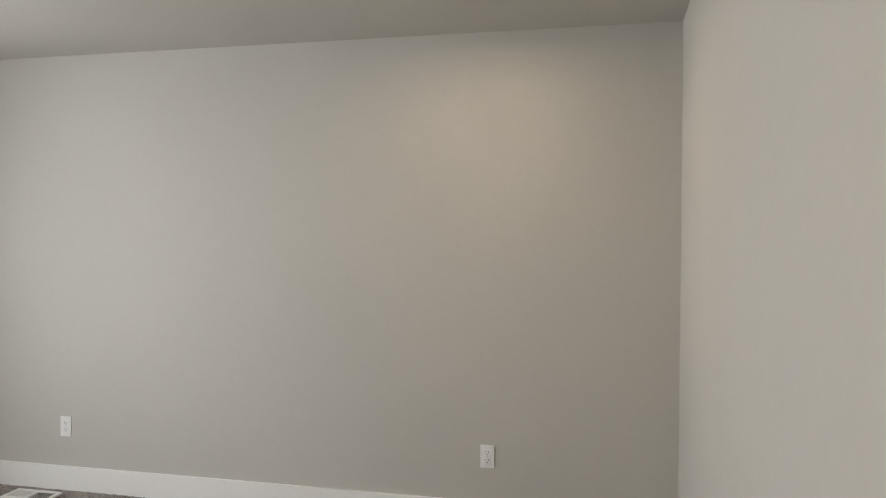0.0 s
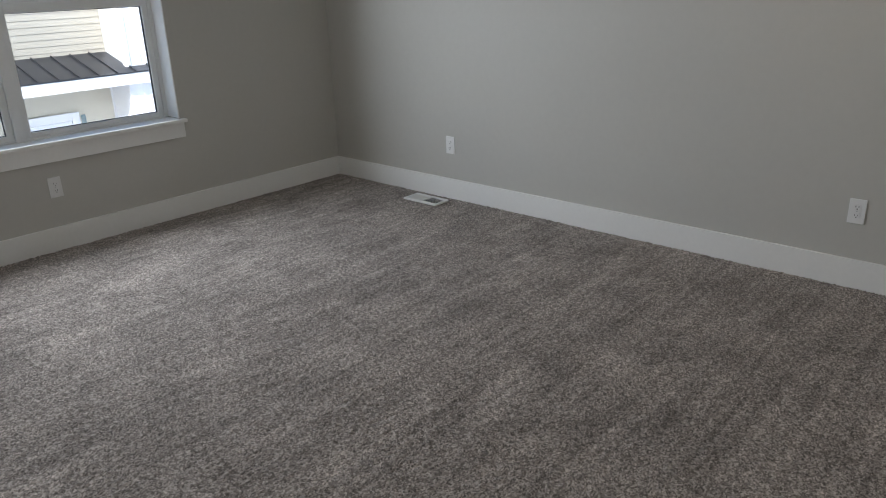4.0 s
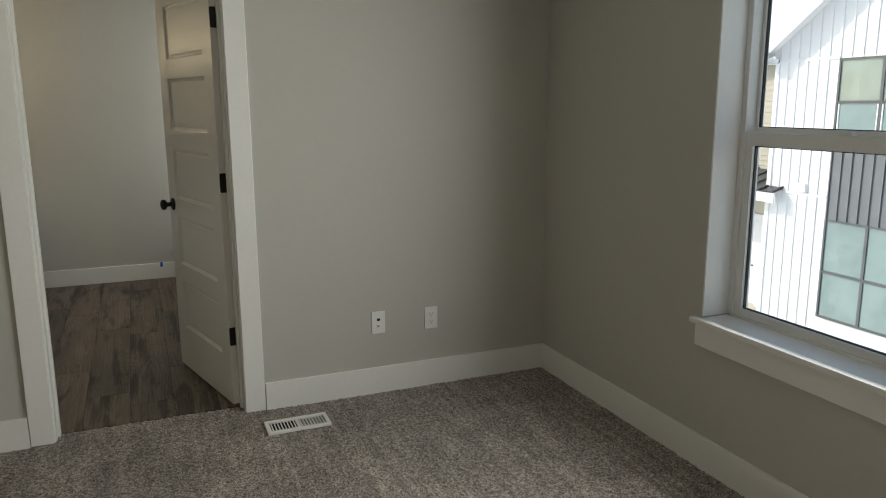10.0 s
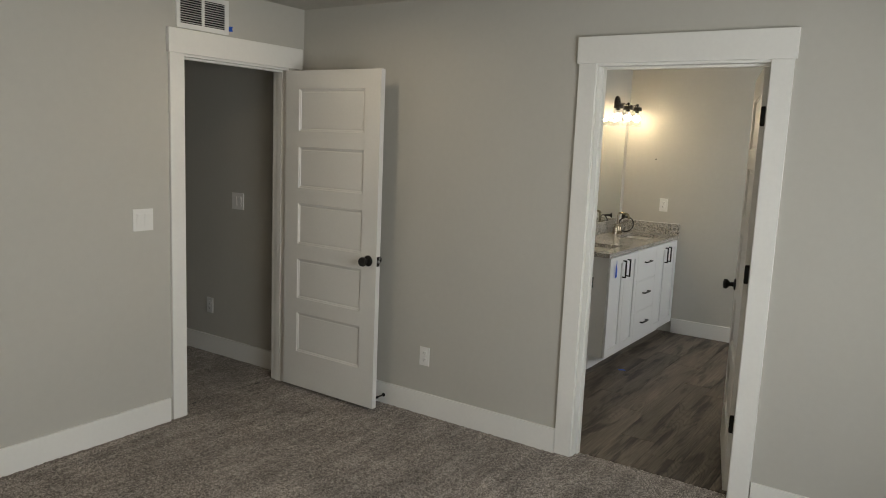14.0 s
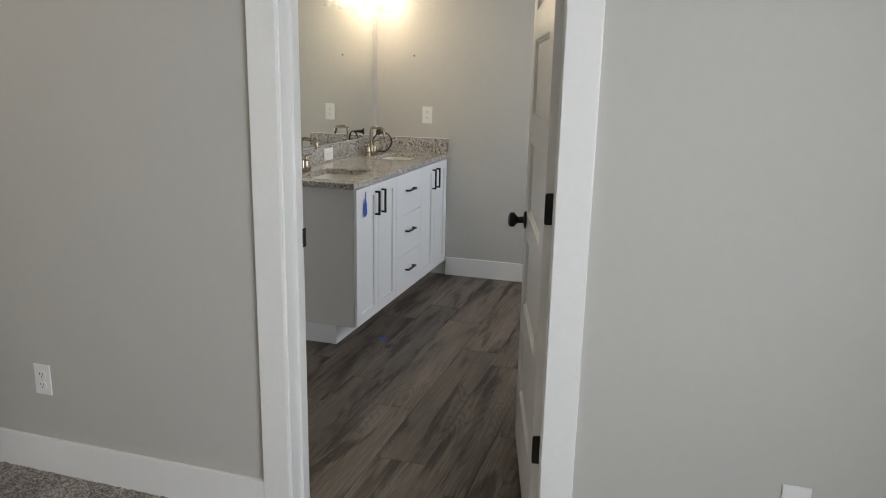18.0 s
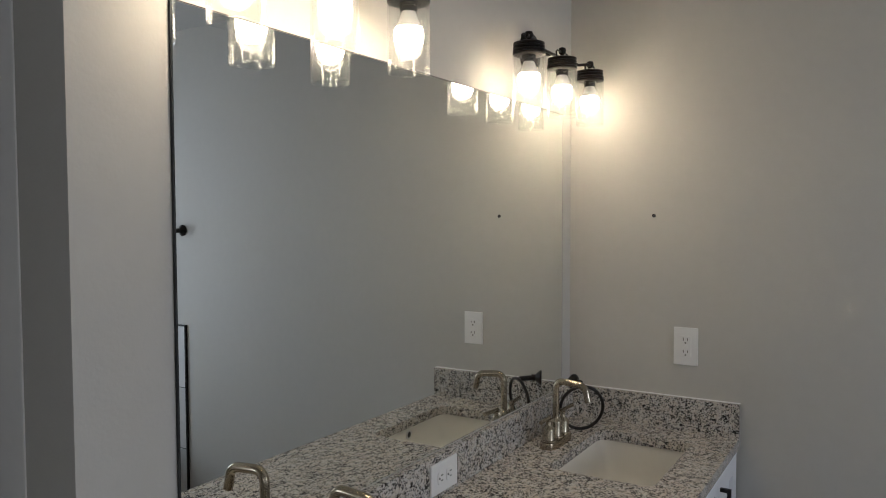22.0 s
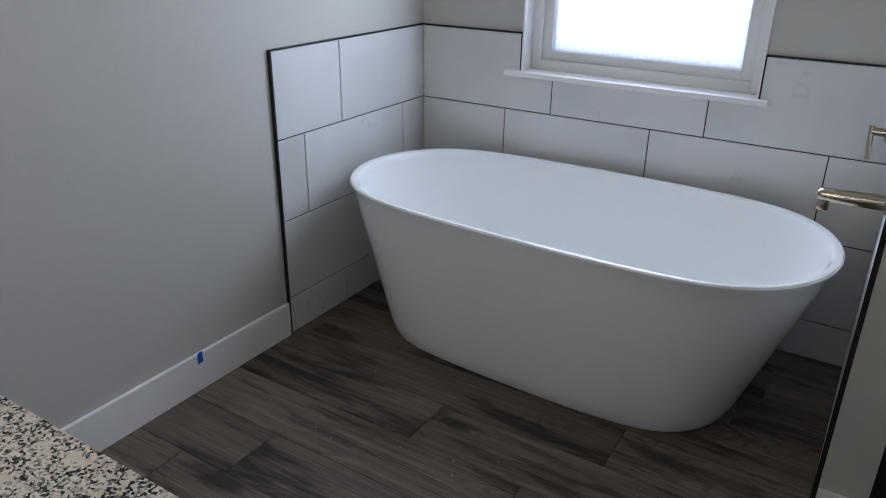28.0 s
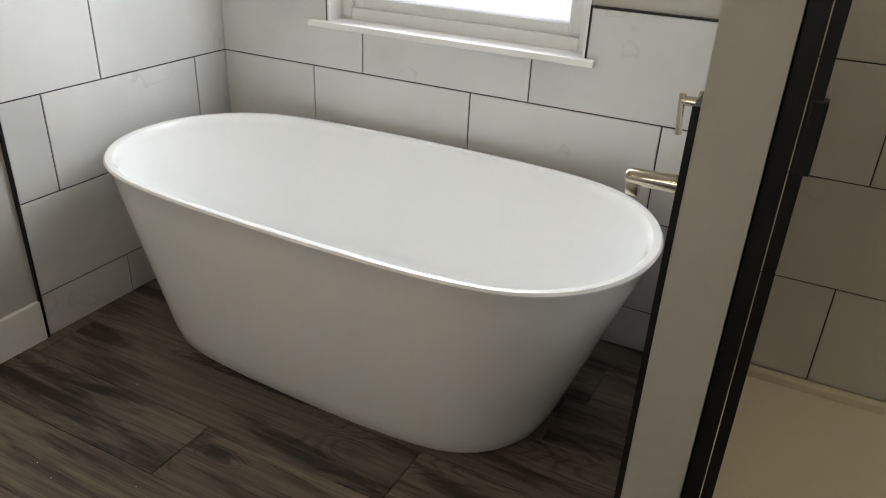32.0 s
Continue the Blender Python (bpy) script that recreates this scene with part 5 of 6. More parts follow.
# ---- bathroom window ----
bw = thing("window_2", "white vinyl bathroom window with frosted glass", "window", kind="structure")
yf0, yf1 = BN + 0.062, BN + 0.13
for x0, x1 in ((BWX0, BWX0 + 0.045), (BWX1 - 0.045, BWX1)):
    part("window_frame", box(bmesh.new(), x0, x1, yf0, yf1, BWZ0 + 0.01, BWZ1, 0.003), VINYL, bw)
    xi = (x0 + 0.045, x0 + 0.085) if x0 == BWX0 else (x1 - 0.085, x1 - 0.045)
    part("sash", box(bmesh.new(), *xi, yf0 + 0.018, yf1 - 0.006, BWZ0 + 0.05, BWZ1 - 0.04, 0.003), VINYL, bw)
part("window_frame", box(bmesh.new(), BWX0 + 0.045, BWX1 - 0.045, yf0, yf1, BWZ0 + 0.01, BWZ0 + 0.05, 0.003), VINYL, bw)
part("window_frame", box(bmesh.new(), BWX0 + 0.045, BWX1 - 0.045, yf0, yf1, BWZ1 - 0.04, BWZ1, 0.003), VINYL, bw)
for z0, z1 in ((BWZ0 + 0.05, BWZ0 + 0.085), (BWZ1 - 0.08, BWZ1 - 0.04)):
    part("sash", box(bmesh.new(), BWX0 + 0.085, BWX1 - 0.085, yf0 + 0.018, yf1 - 0.006, z0, z1, 0.003), VINYL, bw)
part("pane", box(bmesh.new(), BWX0 + 0.085, BWX1 - 0.085, yf0 + 0.036, yf0 + 0.042, BWZ0 + 0.085, BWZ1 - 0.08), FROST, bw, "frosted glass pane")
for x0, x1 in ((BWX0 - 0.001, BWX0 + 0.006), (BWX1 - 0.006, BWX1 + 0.001)):
    part("side_return", box(bmesh.new(), x0, x1, BN - 0.012, yf0, BWZ0 + 0.012, BWZ1), TRIM, bw)
part("head_return", box(bmesh.new(), BWX0, BWX1, BN - 0.002, yf0, BWZ1 - 0.006, BWZ1 + 0.001), TRIM, bw)
part("window_sill", box(bmesh.new(), -2.727, -1.742, BN - 0.036, BN - 0.0105, 0.882, 0.902, 0.003), TRIM, bw)
part("window_sill", box(bmesh.new(), BWX0 + 0.001, BWX1 - 0.001, BN - 0.0105, yf0 + 0.002, 0.8905, 0.9018), TRIM, bw)
# daylight in the opening of the frosted window
day = new("window_daylight", bpy.data.lights.new("window_daylight", "AREA"))
day.data.shape, day.data.size, day.data.size_y, day.data.energy, day.data.color = "RECTANGLE", BWX1 - BWX0 - 0.14, BWZ1 - BWZ0 - 0.18, 6.1, (0.88, 0.94, 1.0)
day.matrix_world = look(((BWX0 + BWX1) / 2, BN + 0.004, (BWZ0 + BWZ1) / 2 + 0.03), ((BWX0 + BWX1) / 2, -3.0, (BWZ0 + BWZ1) / 2 + 0.03))
# and on the outside of the frosted pane
glow = new("pane_daylight", bpy.data.lights.new("pane_daylight", "AREA"))
glow.data.shape, glow.data.size, glow.data.size_y, glow.data.energy, glow.data.color = "RECTANGLE", BWX1 - BWX0 - 0.1, 1.0, 0.8, (1.0, 0.97, 0.93)
glow.matrix_world = look(((BWX0 + BWX1) / 2, BN + 0.16, 1.47), ((BWX0 + BWX1) / 2, -3.0, 1.47))

# ---- shower behind the partition ----
sh = thing("shower_base", "white acrylic shower base, tinted for warm light, with a low curb", "shower base", pose(-0.665, -1.0, 0))
b = box(bmesh.new(), -0.548, 0.543, -0.41, 0.455, 0.0, 0.045, 0.004)
for x0, x1, y0, y1 in ((-0.548, 0.543, -0.45, -0.39), (-0.548, -0.51, -0.39, 0.455), (0.505, 0.543, -0.39, 0.455), (-0.51, 0.505, 0.42, 0.455)):
    box(b, x0, x1, y0, y1, 0.0, 0.085 if y0 < -0.4 else 0.07, 0.006)
part("pan", b, WARMPAN, sh)
part("drain", lathe(bmesh.new(), [(0, 0.047), (0.05, 0.047), (0.055, 0.045)], 28, None, (False, False)), STEEL, sh, smooth=True)
sd = thing("shower_door", "black-framed clear glass shower door", "shower door", pose(-1.21, -1.42, 0.085))
part("wall_channel", box(bmesh.new(), -0.004, 0.029, -0.014, 0.022, 0.0, 1.95, 0.002), BLACK, sd)
part("stile", box(bmesh.new(), 0.031, 0.052, -0.008, 0.014, 0.006, 1.93, 0.002), BLACK, sd)
part("stile", box(bmesh.new(), 1.03, 1.076, -0.008, 0.02, 0.006, 1.93, 0.002), BLACK, sd)
for z0, z1 in ((0.006, 0.04), (1.896, 1.93)):
    part("rail", box(bmesh.new(), 0.052, 1.03, -0.008, 0.014, z0, z1, 0.002), BLACK, sd)
part("pane", box(bmesh.new(), 0.052, 1.03, 0.003, 0.009, 0.04, 1.896), PANE, sd, shadow=False)
part("hinge", box(bmesh.new(), 0.036, 0.06, -0.014, 0.018, 0.878, 0.995, 0.003), BLACK, sd)

# crumbs of plaster left on the planks
rng = random.Random(21)
b = bmesh.new()
for i in range(13):
    x, y, r = rng.uniform(-2.95, -1.45), rng.uniform(-1.85, -1.32), rng.uniform(0.0009, 0.002)
    rings(b, [[(x + r * q * math.cos(a), y + r * q * math.sin(a), z) for a in (0.3, 1.4, 2.7, 3.9, 5.2)] for q, z in ((1.0, 0.0), (0.7, r * 0.9))])
tagged(new("plaster_crumbs", mesh_of("plaster_crumbs", b, PLASTIC)), "tiny white plaster crumbs scattered on the plank floor", "debris", kind="stuff")

# ---- outside: the row of townhouses across the yard ----
GROUND = -4.3
b = bmesh.new()
rings(b, [[(x * s, y * s, GROUND) for x, y in ((-1, -1), (1, -1), (1, 1), (-1, 1))] for s in (1500, 40)], False, True)
structure("ground", b, SNOW, "snow-covered ground between the houses", "snow")


def lap_siding(x0, x1, y, z0, z1, step=0.14):
    b = bmesh.new()
    z = z0
    while z < z1:
        t = min(z + step, z1)
        v = [b.verts.new(p) for p in ((x0, y - 0.022, z), (x1, y - 0.022, z), (x1, y - 0.004, t), (x0, y - 0.004, t), (x0, y + 0.02, z), (x1, y + 0.02, z))]
        b.faces.new((v[0], v[1], v[2], v[3]))
        b.faces.new((v[0], v[4], v[5], v[1]))
        z = t
    return b


def far_window(root, x0, x1, y, z0, z1, bars_x, bars_z, blind=None, frame_mat=None):
    """A dark-framed window set in a far wall."""
    b = bmesh.new()
    w = 0.05
    for p in ((x0, x0 + w, z0, z1), (x1 - w, x1, z0, z1), (x0 + w, x1 - w, z0, z0 + w), (x0 + w, x1 - w, z1 - w, z1)):
        box(b, p[0], p[1], y - 0.04, y + 0.02, p[2], p[3])
    for bx in bars_x:
        box(b, bx - 0.035, bx + 0.035, y - 0.035, y + 0.02, z0 + w, z1 - w)
    for bz in bars_z:
        box(b, x0 + w, x1 - w, y - 0.038, y + 0.02, bz - 0.03, bz + 0.03)
    wd = part("window", b, frame_mat or DARKFRAME, root)
    part("pane", box(bmesh.new(), x0 + w, x1 - w, y - 0.012, y - 0.006, z0 + w, z1 - w), FARGLASS, wd)
    if blind:
        part("blind", box(bmesh.new(), blind[0], blind[1], y - 0.016, y - 0.0125, blind[2], blind[3]), FARBLIND, wd)


def metal_awning(root, x0, x1, y, zt, depth, zb):
    """A standing-seam porch roof with a white fascia."""
    b = bmesh.new()
    rings(b, [[(x, y, zt), (x, y - depth, zb), (x, y - depth, zb - 0.03), (x, y, zt - 0.03)] for x in (x0, x1)])
    aw = part("porch_roof", b, ROOFMETAL, root, "dark standing-seam porch roof")
    n = int((x1 - x0) / 0.42)
    for i in range(n + 1):
        x = x0 + 0.01 + i * (x1 - x0 - 0.03) / n
        s = bmesh.new()
        rings(s, [[(xx, y, zt), (xx, y - depth, zb), (xx, y - depth, zb + 0.035), (xx, y, zt + 0.035)] for xx in (x, x + 0.02)])
        part("seam", s, ROOFMETAL, aw)
    part("fascia", box(bmesh.new(), x0, x1, y - depth + 0.02, y - depth + 0.06, zb - 0.27, zb - 0.032), SIDING_W, aw)


def townhouse(dx, group):
    """One unit: a white board-and-batten gable and the recessed lap-sided part on its left."""
    drop = 0.2 if dx < 0 else 0.0
    root = thing("townhouse", "white board-and-batten townhouse with dark windows and snowy roof", "house", pose(dx, 0, GROUND - drop), group)
    k = -GROUND
    gx0, gx1, gy, eave, mid = -0.85, 4.76, 12.4, 2.86 + k, 1.955
    pitch = 0.72
    apex = eave + (mid - gx0) * pitch
    # gable front with side returns
    g = bmesh.new()
    rings(g, [[(gx0, y, 0), (gx1, y, 0), (gx1, y, eave), (mid, y, apex), (gx0, y, eave)] for y in (gy, gy + 8)])
    part("gable_wall", g, SIDING_W, root)
    for i in range(21):
        x = gx0 + 0.02 + i * (gx1 - gx0 - 0.04) / 20
        ztop = eave + (mid - gx0 - abs(x - mid)) * pitch - 0.02
        spans = [(0, ztop)]
        if 0.8 < x < 3.06:
            spans = [(2.6 + k, ztop)]
        for z0, z1 in spans:
            part("batten", box(bmesh.new(), x - 0.02, x + 0.02, gy - 0.022, gy, z0, z1), SIDING_W, root)
    for z in (2.58 + k, -0.49 + k):
        for x0, x1 in ((gx0, 0.84), (3.02, gx1)):
            part("band", box(bmesh.new(), x0, x1, gy - 0.03, gy, z - 0.03, z + 0.03), SIDING_W, root)
    for x in (gx0, gx1):
        part("corner_board", box(bmesh.new(), x - 0.06, x + 0.06, gy - 0.03, gy + 0.1, 0, eave - 0.02), SIDING_W, root)
    # roof with rake boards and snow
    for s in (-1, 1):
        xe = mid + s * (mid - gx0 + 0.28)
        ze = eave - 0.28 * pitch
        r = bmesh.new()
        rings(r, [[(mid, y, apex + 0.05), (xe, y, ze + 0.05), (xe, y, ze + 0.25), (mid, y, apex + 0.25)] for y in (gy - 0.35, gy + 8)])
        part("roof", r, SNOW, root, "snow-covered gable roof")
        f = bmesh.new()
        rings(f, [[(mid, y, apex - 0.14), (xe, y, ze - 0.14), (xe, y, ze + 0.06), (mid, y, apex + 0.06)] for y in (gy - 0.4, gy - 0.36)])
        part("rake_board", f, SIDING_W, root)
        soffit = bmesh.new()
        rings(soffit, [[(mid, y, apex + 0.0), (xe, y, ze + 0.0), (xe, y, ze + 0.04), (mid, y, apex + 0.04)] for y in (gy - 0.36, gy + 0.02)])
        part("soffit", soffit, SIDING_W, root)
        part("eave_box", box(bmesh.new(), *sorted((xe, xe - s * 0.3)), gy - 0.36, gy + 0.6, ze - 0.14, ze - 0.02), SIDING_W, root)
    # window column
    far_window(root, 0.86, 3.0, gy, 0.82 + k, 2.56 + k, [1.935], [1.62 + k], (1.99, 2.9, 0.9 + k, 2.3 + k) if dx == 0 else None)
    for x0, x1 in ((0.925, 1.895), (1.975, 2.935)):
        b = bmesh.new()
        for p in ((x0, x1, 0.875, 0.905), (x0, x0 + 0.03, 0.905, 1.585), (x1 - 0.03, x1, 0.905, 1.585)):
            box(b, p[0], p[1], gy - 0.03, gy, p[2] + k, p[3] + k)
        part("sash", b, SIDING_W, root, "white inner sash")
    part("dark_panel", box(bmesh.new(), 0.87, 2.99, gy - 0.03, gy, -0.98 + k, 0.82 + k), DARKPANEL, root, "dark standing-seam panel")
    for i in range(9):
        x = 0.9 + i * 0.258
        part("panel_seam", box(bmesh.new(), x - 0.015, x + 0.015, gy - 0.06, gy - 0.03, -0.98 + k, 0.82 + k), DARKPANEL, root)
    far_window(root, 0.86, 3.0, gy, -3.28 + k, -0.98 + k, [1.935], [-2.2 + k], (1.25, 2.7, -1.15 + k, -1.04 + k) if dx == 0 else None)
    # vents
    for x, z in ((0.17, -0.35 + k), (3.86, -0.28 + k)):
        v = box(bmesh.new(), x - 0.11, x + 0.11, gy - 0.07, gy, z - 0.1, z + 0.1, 0.01)
        part("wall_vent", v, SIDING_W, root)
    # recessed lap-sided part with porch
    wx0, wx1, wy = -4.5 if dx < 0 else -4.72, gx0, 13.4 if dx else 13.0
    k += drop
    eave_z, porch_z = (2.6, -0.31) if dx < 0 else (2.8, -0.06)
    part("lap_siding", lap_siding(wx0, wx1, wy, porch_z - 0.2 + k, 2.95 + k), SIDING_T, root, "horizontal lap siding")
    part("wing_wall", box(bmesh.new(), wx0, wx1, wy, wy + 5, 0, 3.0 + k), SIDING_W, root)
    if dx < 0:
        part("corner_board", box(bmesh.new(), wx0 - 0.07, wx0 + 0.03, wy - 0.035, wy + 0.12, 0.3, eave_z - 0.02 + k), SIDING_W, root)
    if dx == 0:
        far_window(root, -3.79, -2.82, wy - 0.02, 1.25 + k, 2.52 + k, [], [1.87 + k])
    else:
        far_window(root, -4.25, -3.17, wy - 0.02, 0.8 + k, 2.27 + k, [], [1.5 + k], None, GREYFRAME)
    r = bmesh.new()
    rings(r, [[(x, wy - 0.45, eave_z + 0.16 + k), (x, wy + 3.6, eave_z + 2.38 + k), (x, wy + 3.6, eave_z + 2.58 + k), (x, wy - 0.45, eave_z + 0.36 + k)] for x in (wx0 - 0.35, wx1 + 0.4)])
    part("main_roof", r, SNOW, root, "snow-covered main roof")
    if dx < 0:
        f = bmesh.new()
        rings(f, [[(x, wy - 0.47, eave_z + 0.2 + k), (x, wy + 3.62, eave_z + 2.42 + k), (x, wy + 3.62, eave_z + 2.63 + k), (x, wy - 0.47, eave_z + 0.41 + k)] for x in (wx0 - 0.41, wx0 - 0.352)])
        part("roof_edge", f, ROOFMETAL, root, "dark bare metal roof edge")
    part("gutter", box(bmesh.new(), wx0 - 0.35, wx1, wy - 0.5, wy - 0.4, eave_z + k, eave_z + 0.16 + k), SIDING_W, root)
    part("soffit", box(bmesh.new(), wx0 - 0.35, wx1, wy - 0.42, wy, eave_z + 0.08 + k, eave_z + 0.12 + k), SIDING_W, root)
    rng = random.Random(int(dx * 7) + 3)
    for i in range(16 if dx == 0 else 60):
        if dx == 0:
            x, ln = rng.choice((-3.84, -1.94, -0.95, -1.88, -3.74, -1.02)) + rng.uniform(-0.14, 0.14), rng.uniform(0.25, 0.95)
        else:
            x, ln = wx0 - 0.3 + (wx1 - wx0 + 0.1) * (i + rng.uniform(-0.4, 0.4)) / 60, rng.uniform(0.08, 0.34)
        w = 0.05 if dx == 0 else 0.03
        part("icicle", lathe(bmesh.new(), [(w, eave_z + 0.01 + k), (w * 0.7, eave_z + 0.01 + k - ln * 0.4), (0.004, eave_z + 0.01 + k - ln)], 6, pose(x, wy - 0.45, 0)), ICE, root)
    metal_awning(root, wx0 - 0.75, wx1 + 0.45, wy - 0.02, porch_z + k, wy - 12.1, porch_z - 0.38 + k)
    if dx == 0:
        part("porch_wall", box(bmesh.new(), wx0 + 0.05, wx1, 12.42, 12.5, 0.0, -0.60 + k), SIDING_W, root, "white framed porch")
    else:
        part("porch_wall", box(bmesh.new(), wx0 + 0.03, wx1 - 0.06, wy - 0.02, wy - 0.002, 0.5, porch_z - 0.05 + k), PORCHTAN, root, "pale tan porch wall")
        part("foundation", box(bmesh.new(), wx0 - 0.02, wx1 - 0.06, wy - 0.06, wy - 0.001, 0.0, 0.498), CONCRETE, root, "bare concrete foundation")
        fr = bmesh.new()
        for p in ((-3.33, -3.16, 0.44, 2.98), (-1.92, -1.75, 0.44, 2.98), (-3.16, -1.92, 2.8, 2.98)):
            box(fr, p[0], p[1], wy - 0.07, wy - 0.021, p[2], p[3], 0.004)
        dr = part("porch_door", fr, SIDING_W, root, "white glazed porch door in a white frame")
        leaf = bmesh.new()
        for p in ((-3.15, -2.95, 0.47, 2.79), (-2.26, -1.93, 0.47, 2.79), (-2.95, -2.26, 0.47, 0.8), (-2.95, -2.26, 2.67, 2.79)):
            box(leaf, p[0], p[1], wy - 0.055, wy - 0.021, p[2], p[3], 0.004)
        part("door_leaf", leaf, SIDING_W, dr)
        part("glass", box(bmesh.new(), -2.95, -2.26, wy - 0.04, wy - 0.03, 0.8, 2.67), FARGLASS, dr)
        part("door_handle", lathe(bmesh.new(), [(0, 0), (0.03, 0.002), (0.03, 0.03), (0, 0.05)], 12, pose(-2.1, wy - 0.055, 1.55, 90)), DARKFRAME, dr, "dark door handle")
        part("sidelight", box(bmesh.new(), -1.7, -1.6, wy - 0.035, wy - 0.021, 0.5, 2.9), FARGLASS, dr)
    if dx == 0:
        # loose plastic sheeting stapled over the porch, creased and sagging
        sheet, nx, nz = bmesh.new(), 60, 40
        for side in (0.0, 0.004):
            grid = []
            for i in range(nx + 1):
                col = []
                for j in range(nz + 1):
                    x, z = wx0 - 0.3 + (wx1 + 0.6 - wx0) * i / nx, (k - 0.66) * j / nz
                    sag = 1 - j / nz
                    fold = abs(noise.noise(Vector((x * 0.9 + z * 0.7, z * 0.35 - x * 0.5, 7.0)))) + 0.5 * abs(noise.noise(Vector((x * 2.1 - z * 1.2, z * 0.8, 2.0))))
                    col.append(sheet.verts.new((x, 12.37 - side - 0.09 * fold - 0.12 * sag * sag, z)))
                grid.append(col)
            for i in range(nx):
                for j in range(nz):
                    sheet.faces.new((grid[i][j], grid[i + 1][j], grid[i + 1][j + 1], grid[i][j + 1]))
        part("plastic_sheeting", sheet, SHEETING, root, "creased pale plastic sheeting over the porch", smooth=True)
    return root


for dx in (-9.48, 0.0, 9.48, 18.96):
    townhouse(dx, "row of townhouses")


def soil_patch(cx, cy, rx, ry, seed):
    """Thawed ground along a wall: a ragged, slightly raised sheet."""
    loops = []
    for s, z in ((1.0, 0.004), (0.93, 0.022), (0.5, 0.03)):
        loop = []
        for i in range(64):
            a = 2 * math.pi * i / 64
            k = s * (1 + 0.35 * noise.noise(Vector((2.2 * math.cos(a), 2.2 * math.sin(a), seed))) + 0.12 * noise.noise(Vector((7 * math.cos(a), 7 * math.sin(a), seed))))
            loop.append((cx + rx * k * math.cos(a), cy + ry * k * math.sin(a), GROUND + z))
        loops.append(loop)
    b = bmesh.new()
    rings(b, loops, False, True)
    tagged(new("bare_patch", mesh_of("bare_patch", b, SOIL)), "patch of bare brown soil in the snow beside the house", "soil", kind="structure")


soil_patch(-11.9, 12.7, 1.7, 0.6, 3.0)
soil_patch(-7.6, 12.1, 2.9, 0.32, 8.0)

# ---- tiles, each a piece on its wall ----


def inset_loop(poly, d, f, axis):
    """A square-cornered outline shrunk by d, laid at depth f."""
    out, k = [], len(poly)
    for i, (a, z) in enumerate(poly):
        (pa, pz), (na, nz) = poly[i - 1], poly[(i + 1) % k]
        va, vz = (a - pa, z - pz), (na - a, nz - z)
        lv = [(-q[1] / math.hypot(*q), q[0] / math.hypot(*q)) for q in (va, vz)]
        a2, z2 = a + d * (lv[0][0] + lv[1][0]), z + d * (lv[0][1] + lv[1][1])
        out.append((a2, f, z2) if axis == "x" else (f, a2, z2))
    return out


def tiled(parent, axis, face, out, a0, a1, rows, holes=(), edge=None):
    """Sets tiles on a wall face; rows of (z0, z1, joints). Grout lies behind them."""
    g = bmesh.new()
    f0, f1 = sorted((face + out * 0.0005, face + out * 0.006))
    slab(g, axis, f0, f1, a0, a1, rows[0][0], rows[-1][1], holes)
    part("grout", g, GROUT, parent, "dark grey grout")
    for z0, z1, joints in rows:
        cuts = [a0] + [j for j in joints if a0 < j < a1] + [a1]
        for c0, c1 in zip(cuts, cuts[1:]):
            poly = [(c0, z0), (c1, z0), (c1, z1), (c0, z1)]
            for h0, h1, k0, k1 in holes:
                if c1 <= h0 or c0 >= h1 or z1 <= k0:
                    continue
                if c0 < h0 and c1 > h1:
                    poly = [(c0, z0), (c1, z0), (c1, z1), (h1, z1), (h1, k0), (h0, k0), (h0, z1), (c0, z1)]
                elif c0 < h0:
                    poly = [(c0, z0), (c1, z0), (c1, k0), (h0, k0), (h0, z1), (c0, z1)]
                elif c1 > h1:
                    poly = [(c0, z0), (c1, z0), (c1, z1), (h1, z1), (h1, k0), (c0, k0)]
                else:
                    poly = [(c0, z0), (c1, z0), (c1, k0), (c0, k0)]
            if c1 - c0 < 0.012:
                continue
            b, e, v = bmesh.new(), 0.0021, 0.001
            n0, n1 = face + out * 0.001, face + out * (0.0095 + 0.0006 * random.random())
            rings(b, [inset_loop(poly, e, n0, axis), inset_loop(poly, e, n1 - out * v, axis), inset_loop(poly, e + v, n1, axis)], False, True)
            part("tile", b, TILE, parent)


Z = [0.0, 0.145, 0.448, 0.745, 1.043]
tiled(wall_bw, "y", BW, 1, PY + 0.007, BN, [(Z[0], Z[1], [-1.111, -0.511]), (Z[1], Z[2], [-0.905]), (Z[2], Z[3], [-1.309, -0.705]), (Z[3], Z[4], [-1.1])])
tiled(wall_bn, "x", BN, -1, BW + 0.01, PX0, [(Z[0], Z[1], [-2.93, -2.33, -1.73]), (Z[1], Z[2], [-2.93, -2.325, -1.73]), (Z[2], Z[3], [-2.727, -2.128, -1.528]), (Z[3], Z[4], [-2.527, -1.935])], holes=[(BWX0 - 0.004, BWX1 + 0.004, 0.885, 1.2)])
tiled(wall_pt, "y", PX0, -1, PY + 0.007, BN - 0.01, [(Z[0], Z[1], [-1.11]), (Z[1], Z[2], [-0.905]), (Z[2], Z[3], [-1.309, -0.705]), (Z[3], Z[4], [-1.1])])
ZS = [0.0715, 0.378, 0.683, 0.989, 1.29, 1.59, 1.89, 2.19, H]
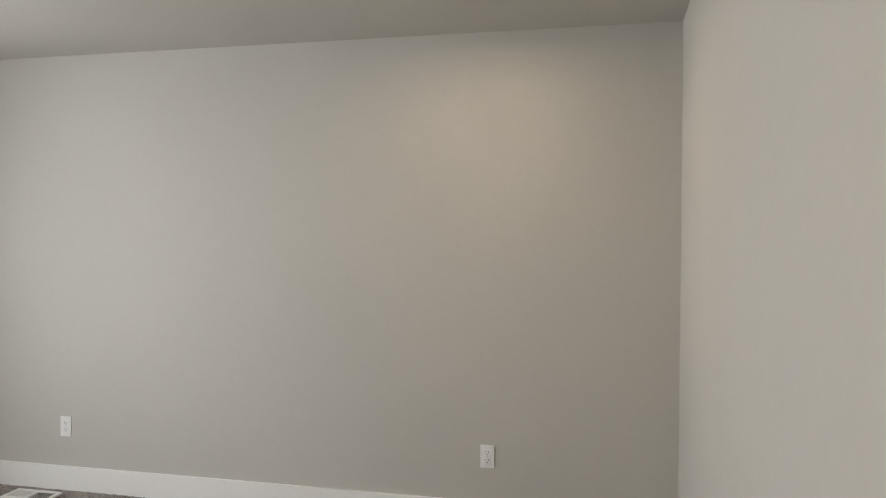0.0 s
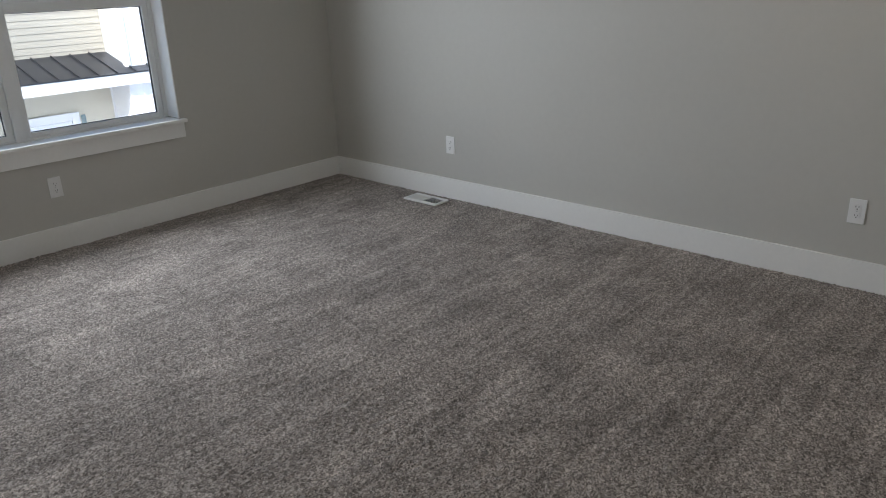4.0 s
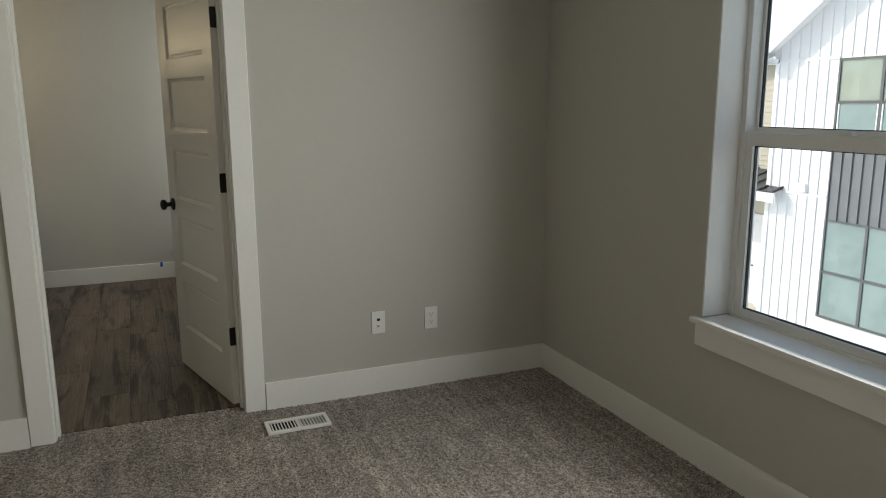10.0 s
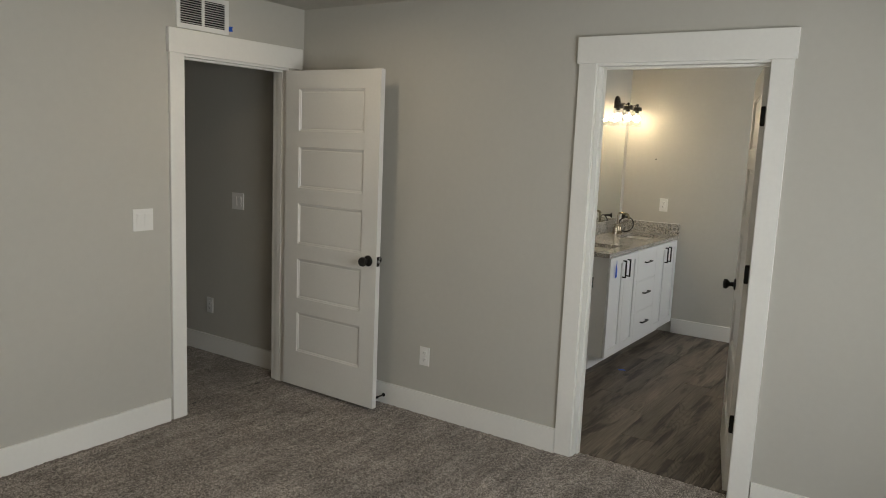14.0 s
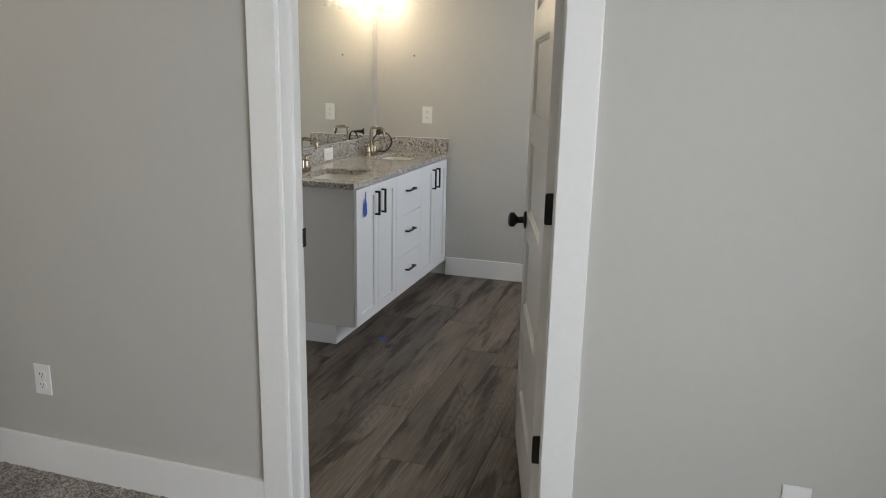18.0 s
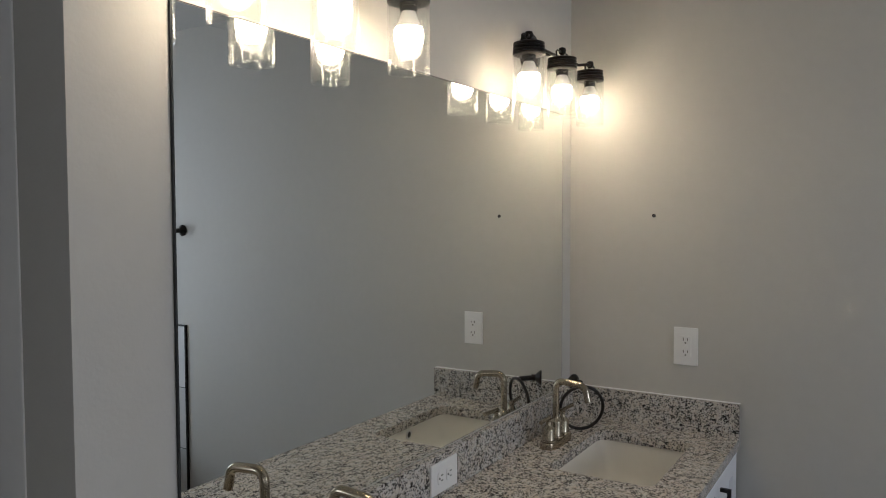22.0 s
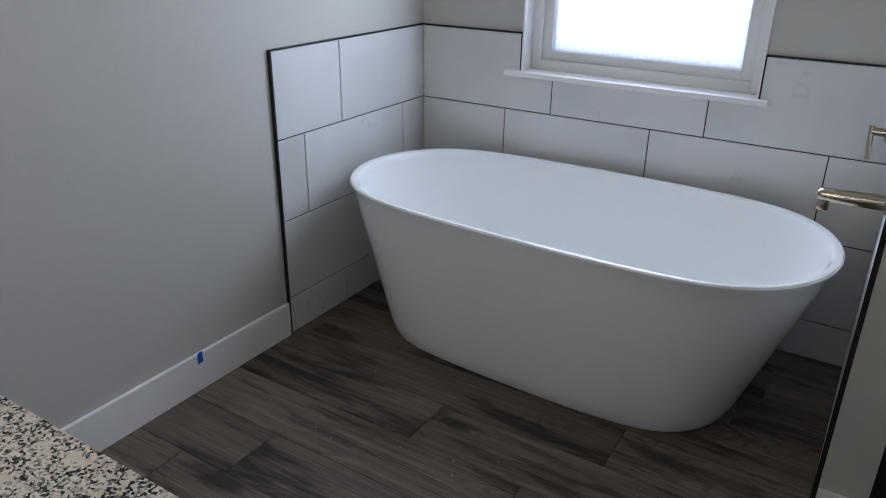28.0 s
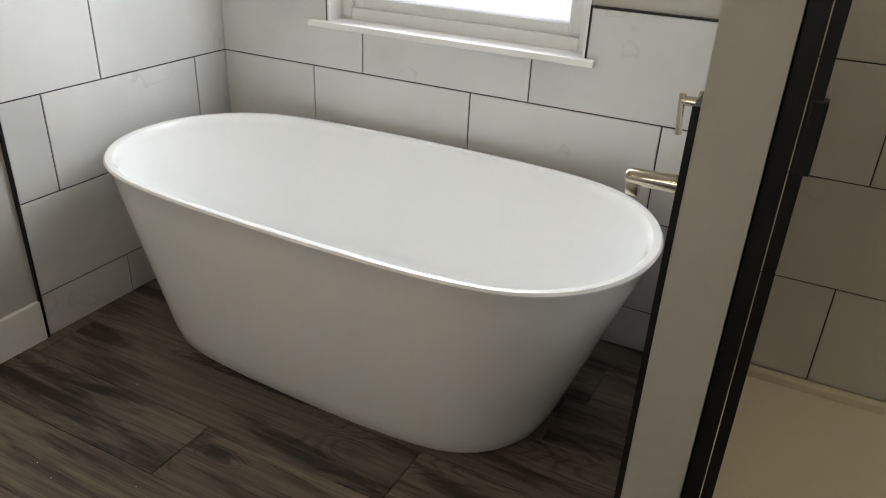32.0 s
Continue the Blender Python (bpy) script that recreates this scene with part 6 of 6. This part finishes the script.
tiled(wall_bn, "x", BN, -1, PX1, BE, [(a, b2, [-0.985 + 0.3 * (i % 2), -0.385 + 0.3 * (i % 2)]) for i, (a, b2) in enumerate(zip(ZS, ZS[1:]))])
tiled(wall_pt, "y", PX1, 1, -1.39, BN - 0.01, [(a, b2, [-1.1 + 0.3 * (i % 2)]) for i, (a, b2) in enumerate(zip(ZS, ZS[1:]))])
# black metal edge trims of the tile
et = thing("tile_edge_trim", "black metal edge trim along the tile", "tile trim", kind="structure")
for bx in ((BW, BW + 0.012, PY, PY + 0.007, 0.0, Z[4] + 0.005), (BW, BW + 0.012, PY + 0.007, BN - 0.012, Z[4], Z[4] + 0.005), (BW, BWX0 - 0.001, BN - 0.012, BN, Z[4], Z[4] + 0.005), (BWX1 + 0.001, PX0 - 0.0125, BN - 0.012, BN, Z[4], Z[4] + 0.005),
           (BWX0 - 0.006, BWX0 - 0.001, BN - 0.0125, BN, 0.903, Z[4]), (BWX1 + 0.001, BWX1 + 0.006, BN - 0.0125, BN, 0.903, Z[4]), (PX0 - 0.0125, PX0, PY - 0.001, PY + 0.007, 0.0, Z[4] + 0.005), (PX0 - 0.0125, PX0, PY + 0.007, BN - 0.012, Z[4], Z[4] + 0.005),
           (PX1, PX1 + 0.0115, -1.397, -1.39, 0.085, H)):
    part("trim_strip", box(bmesh.new(), *bx), BLACK, et)

# ---- vinyl planks ----
PW, PL = 0.203, 1.22
random.seed(5)
known = {0: -2.40, -2: -2.75, 2: -2.02, 1: -1.86, -1: -2.02}
for row in range(-14, 7):
    y0, y1 = max(-1.72 + row * PW, -4.41), min(-1.72 + (row + 1) * PW, BN)
    x = known.get(row, BW + random.uniform(0.1, 1.1)) - 2 * PL
    while x < -0.085:
        x0, x1 = max(x, BW), min(x + PL, -0.085)
        if x1 - x0 > 0.01 and y1 - y0 > 0.01:
            b, e = bmesh.new(), 0.0011
            rings(b, [[(x0 + d, y0 + d, z), (x1 - d, y0 + d, z), (x1 - d, y1 - d, z), (x0 + d, y1 - d, z)] for d, z in ((e, -0.006), (e, -0.0008), (e + 0.0011, 0.0))], False, True)
            part("plank", b, PLANK, floor_bath)
        x += PL
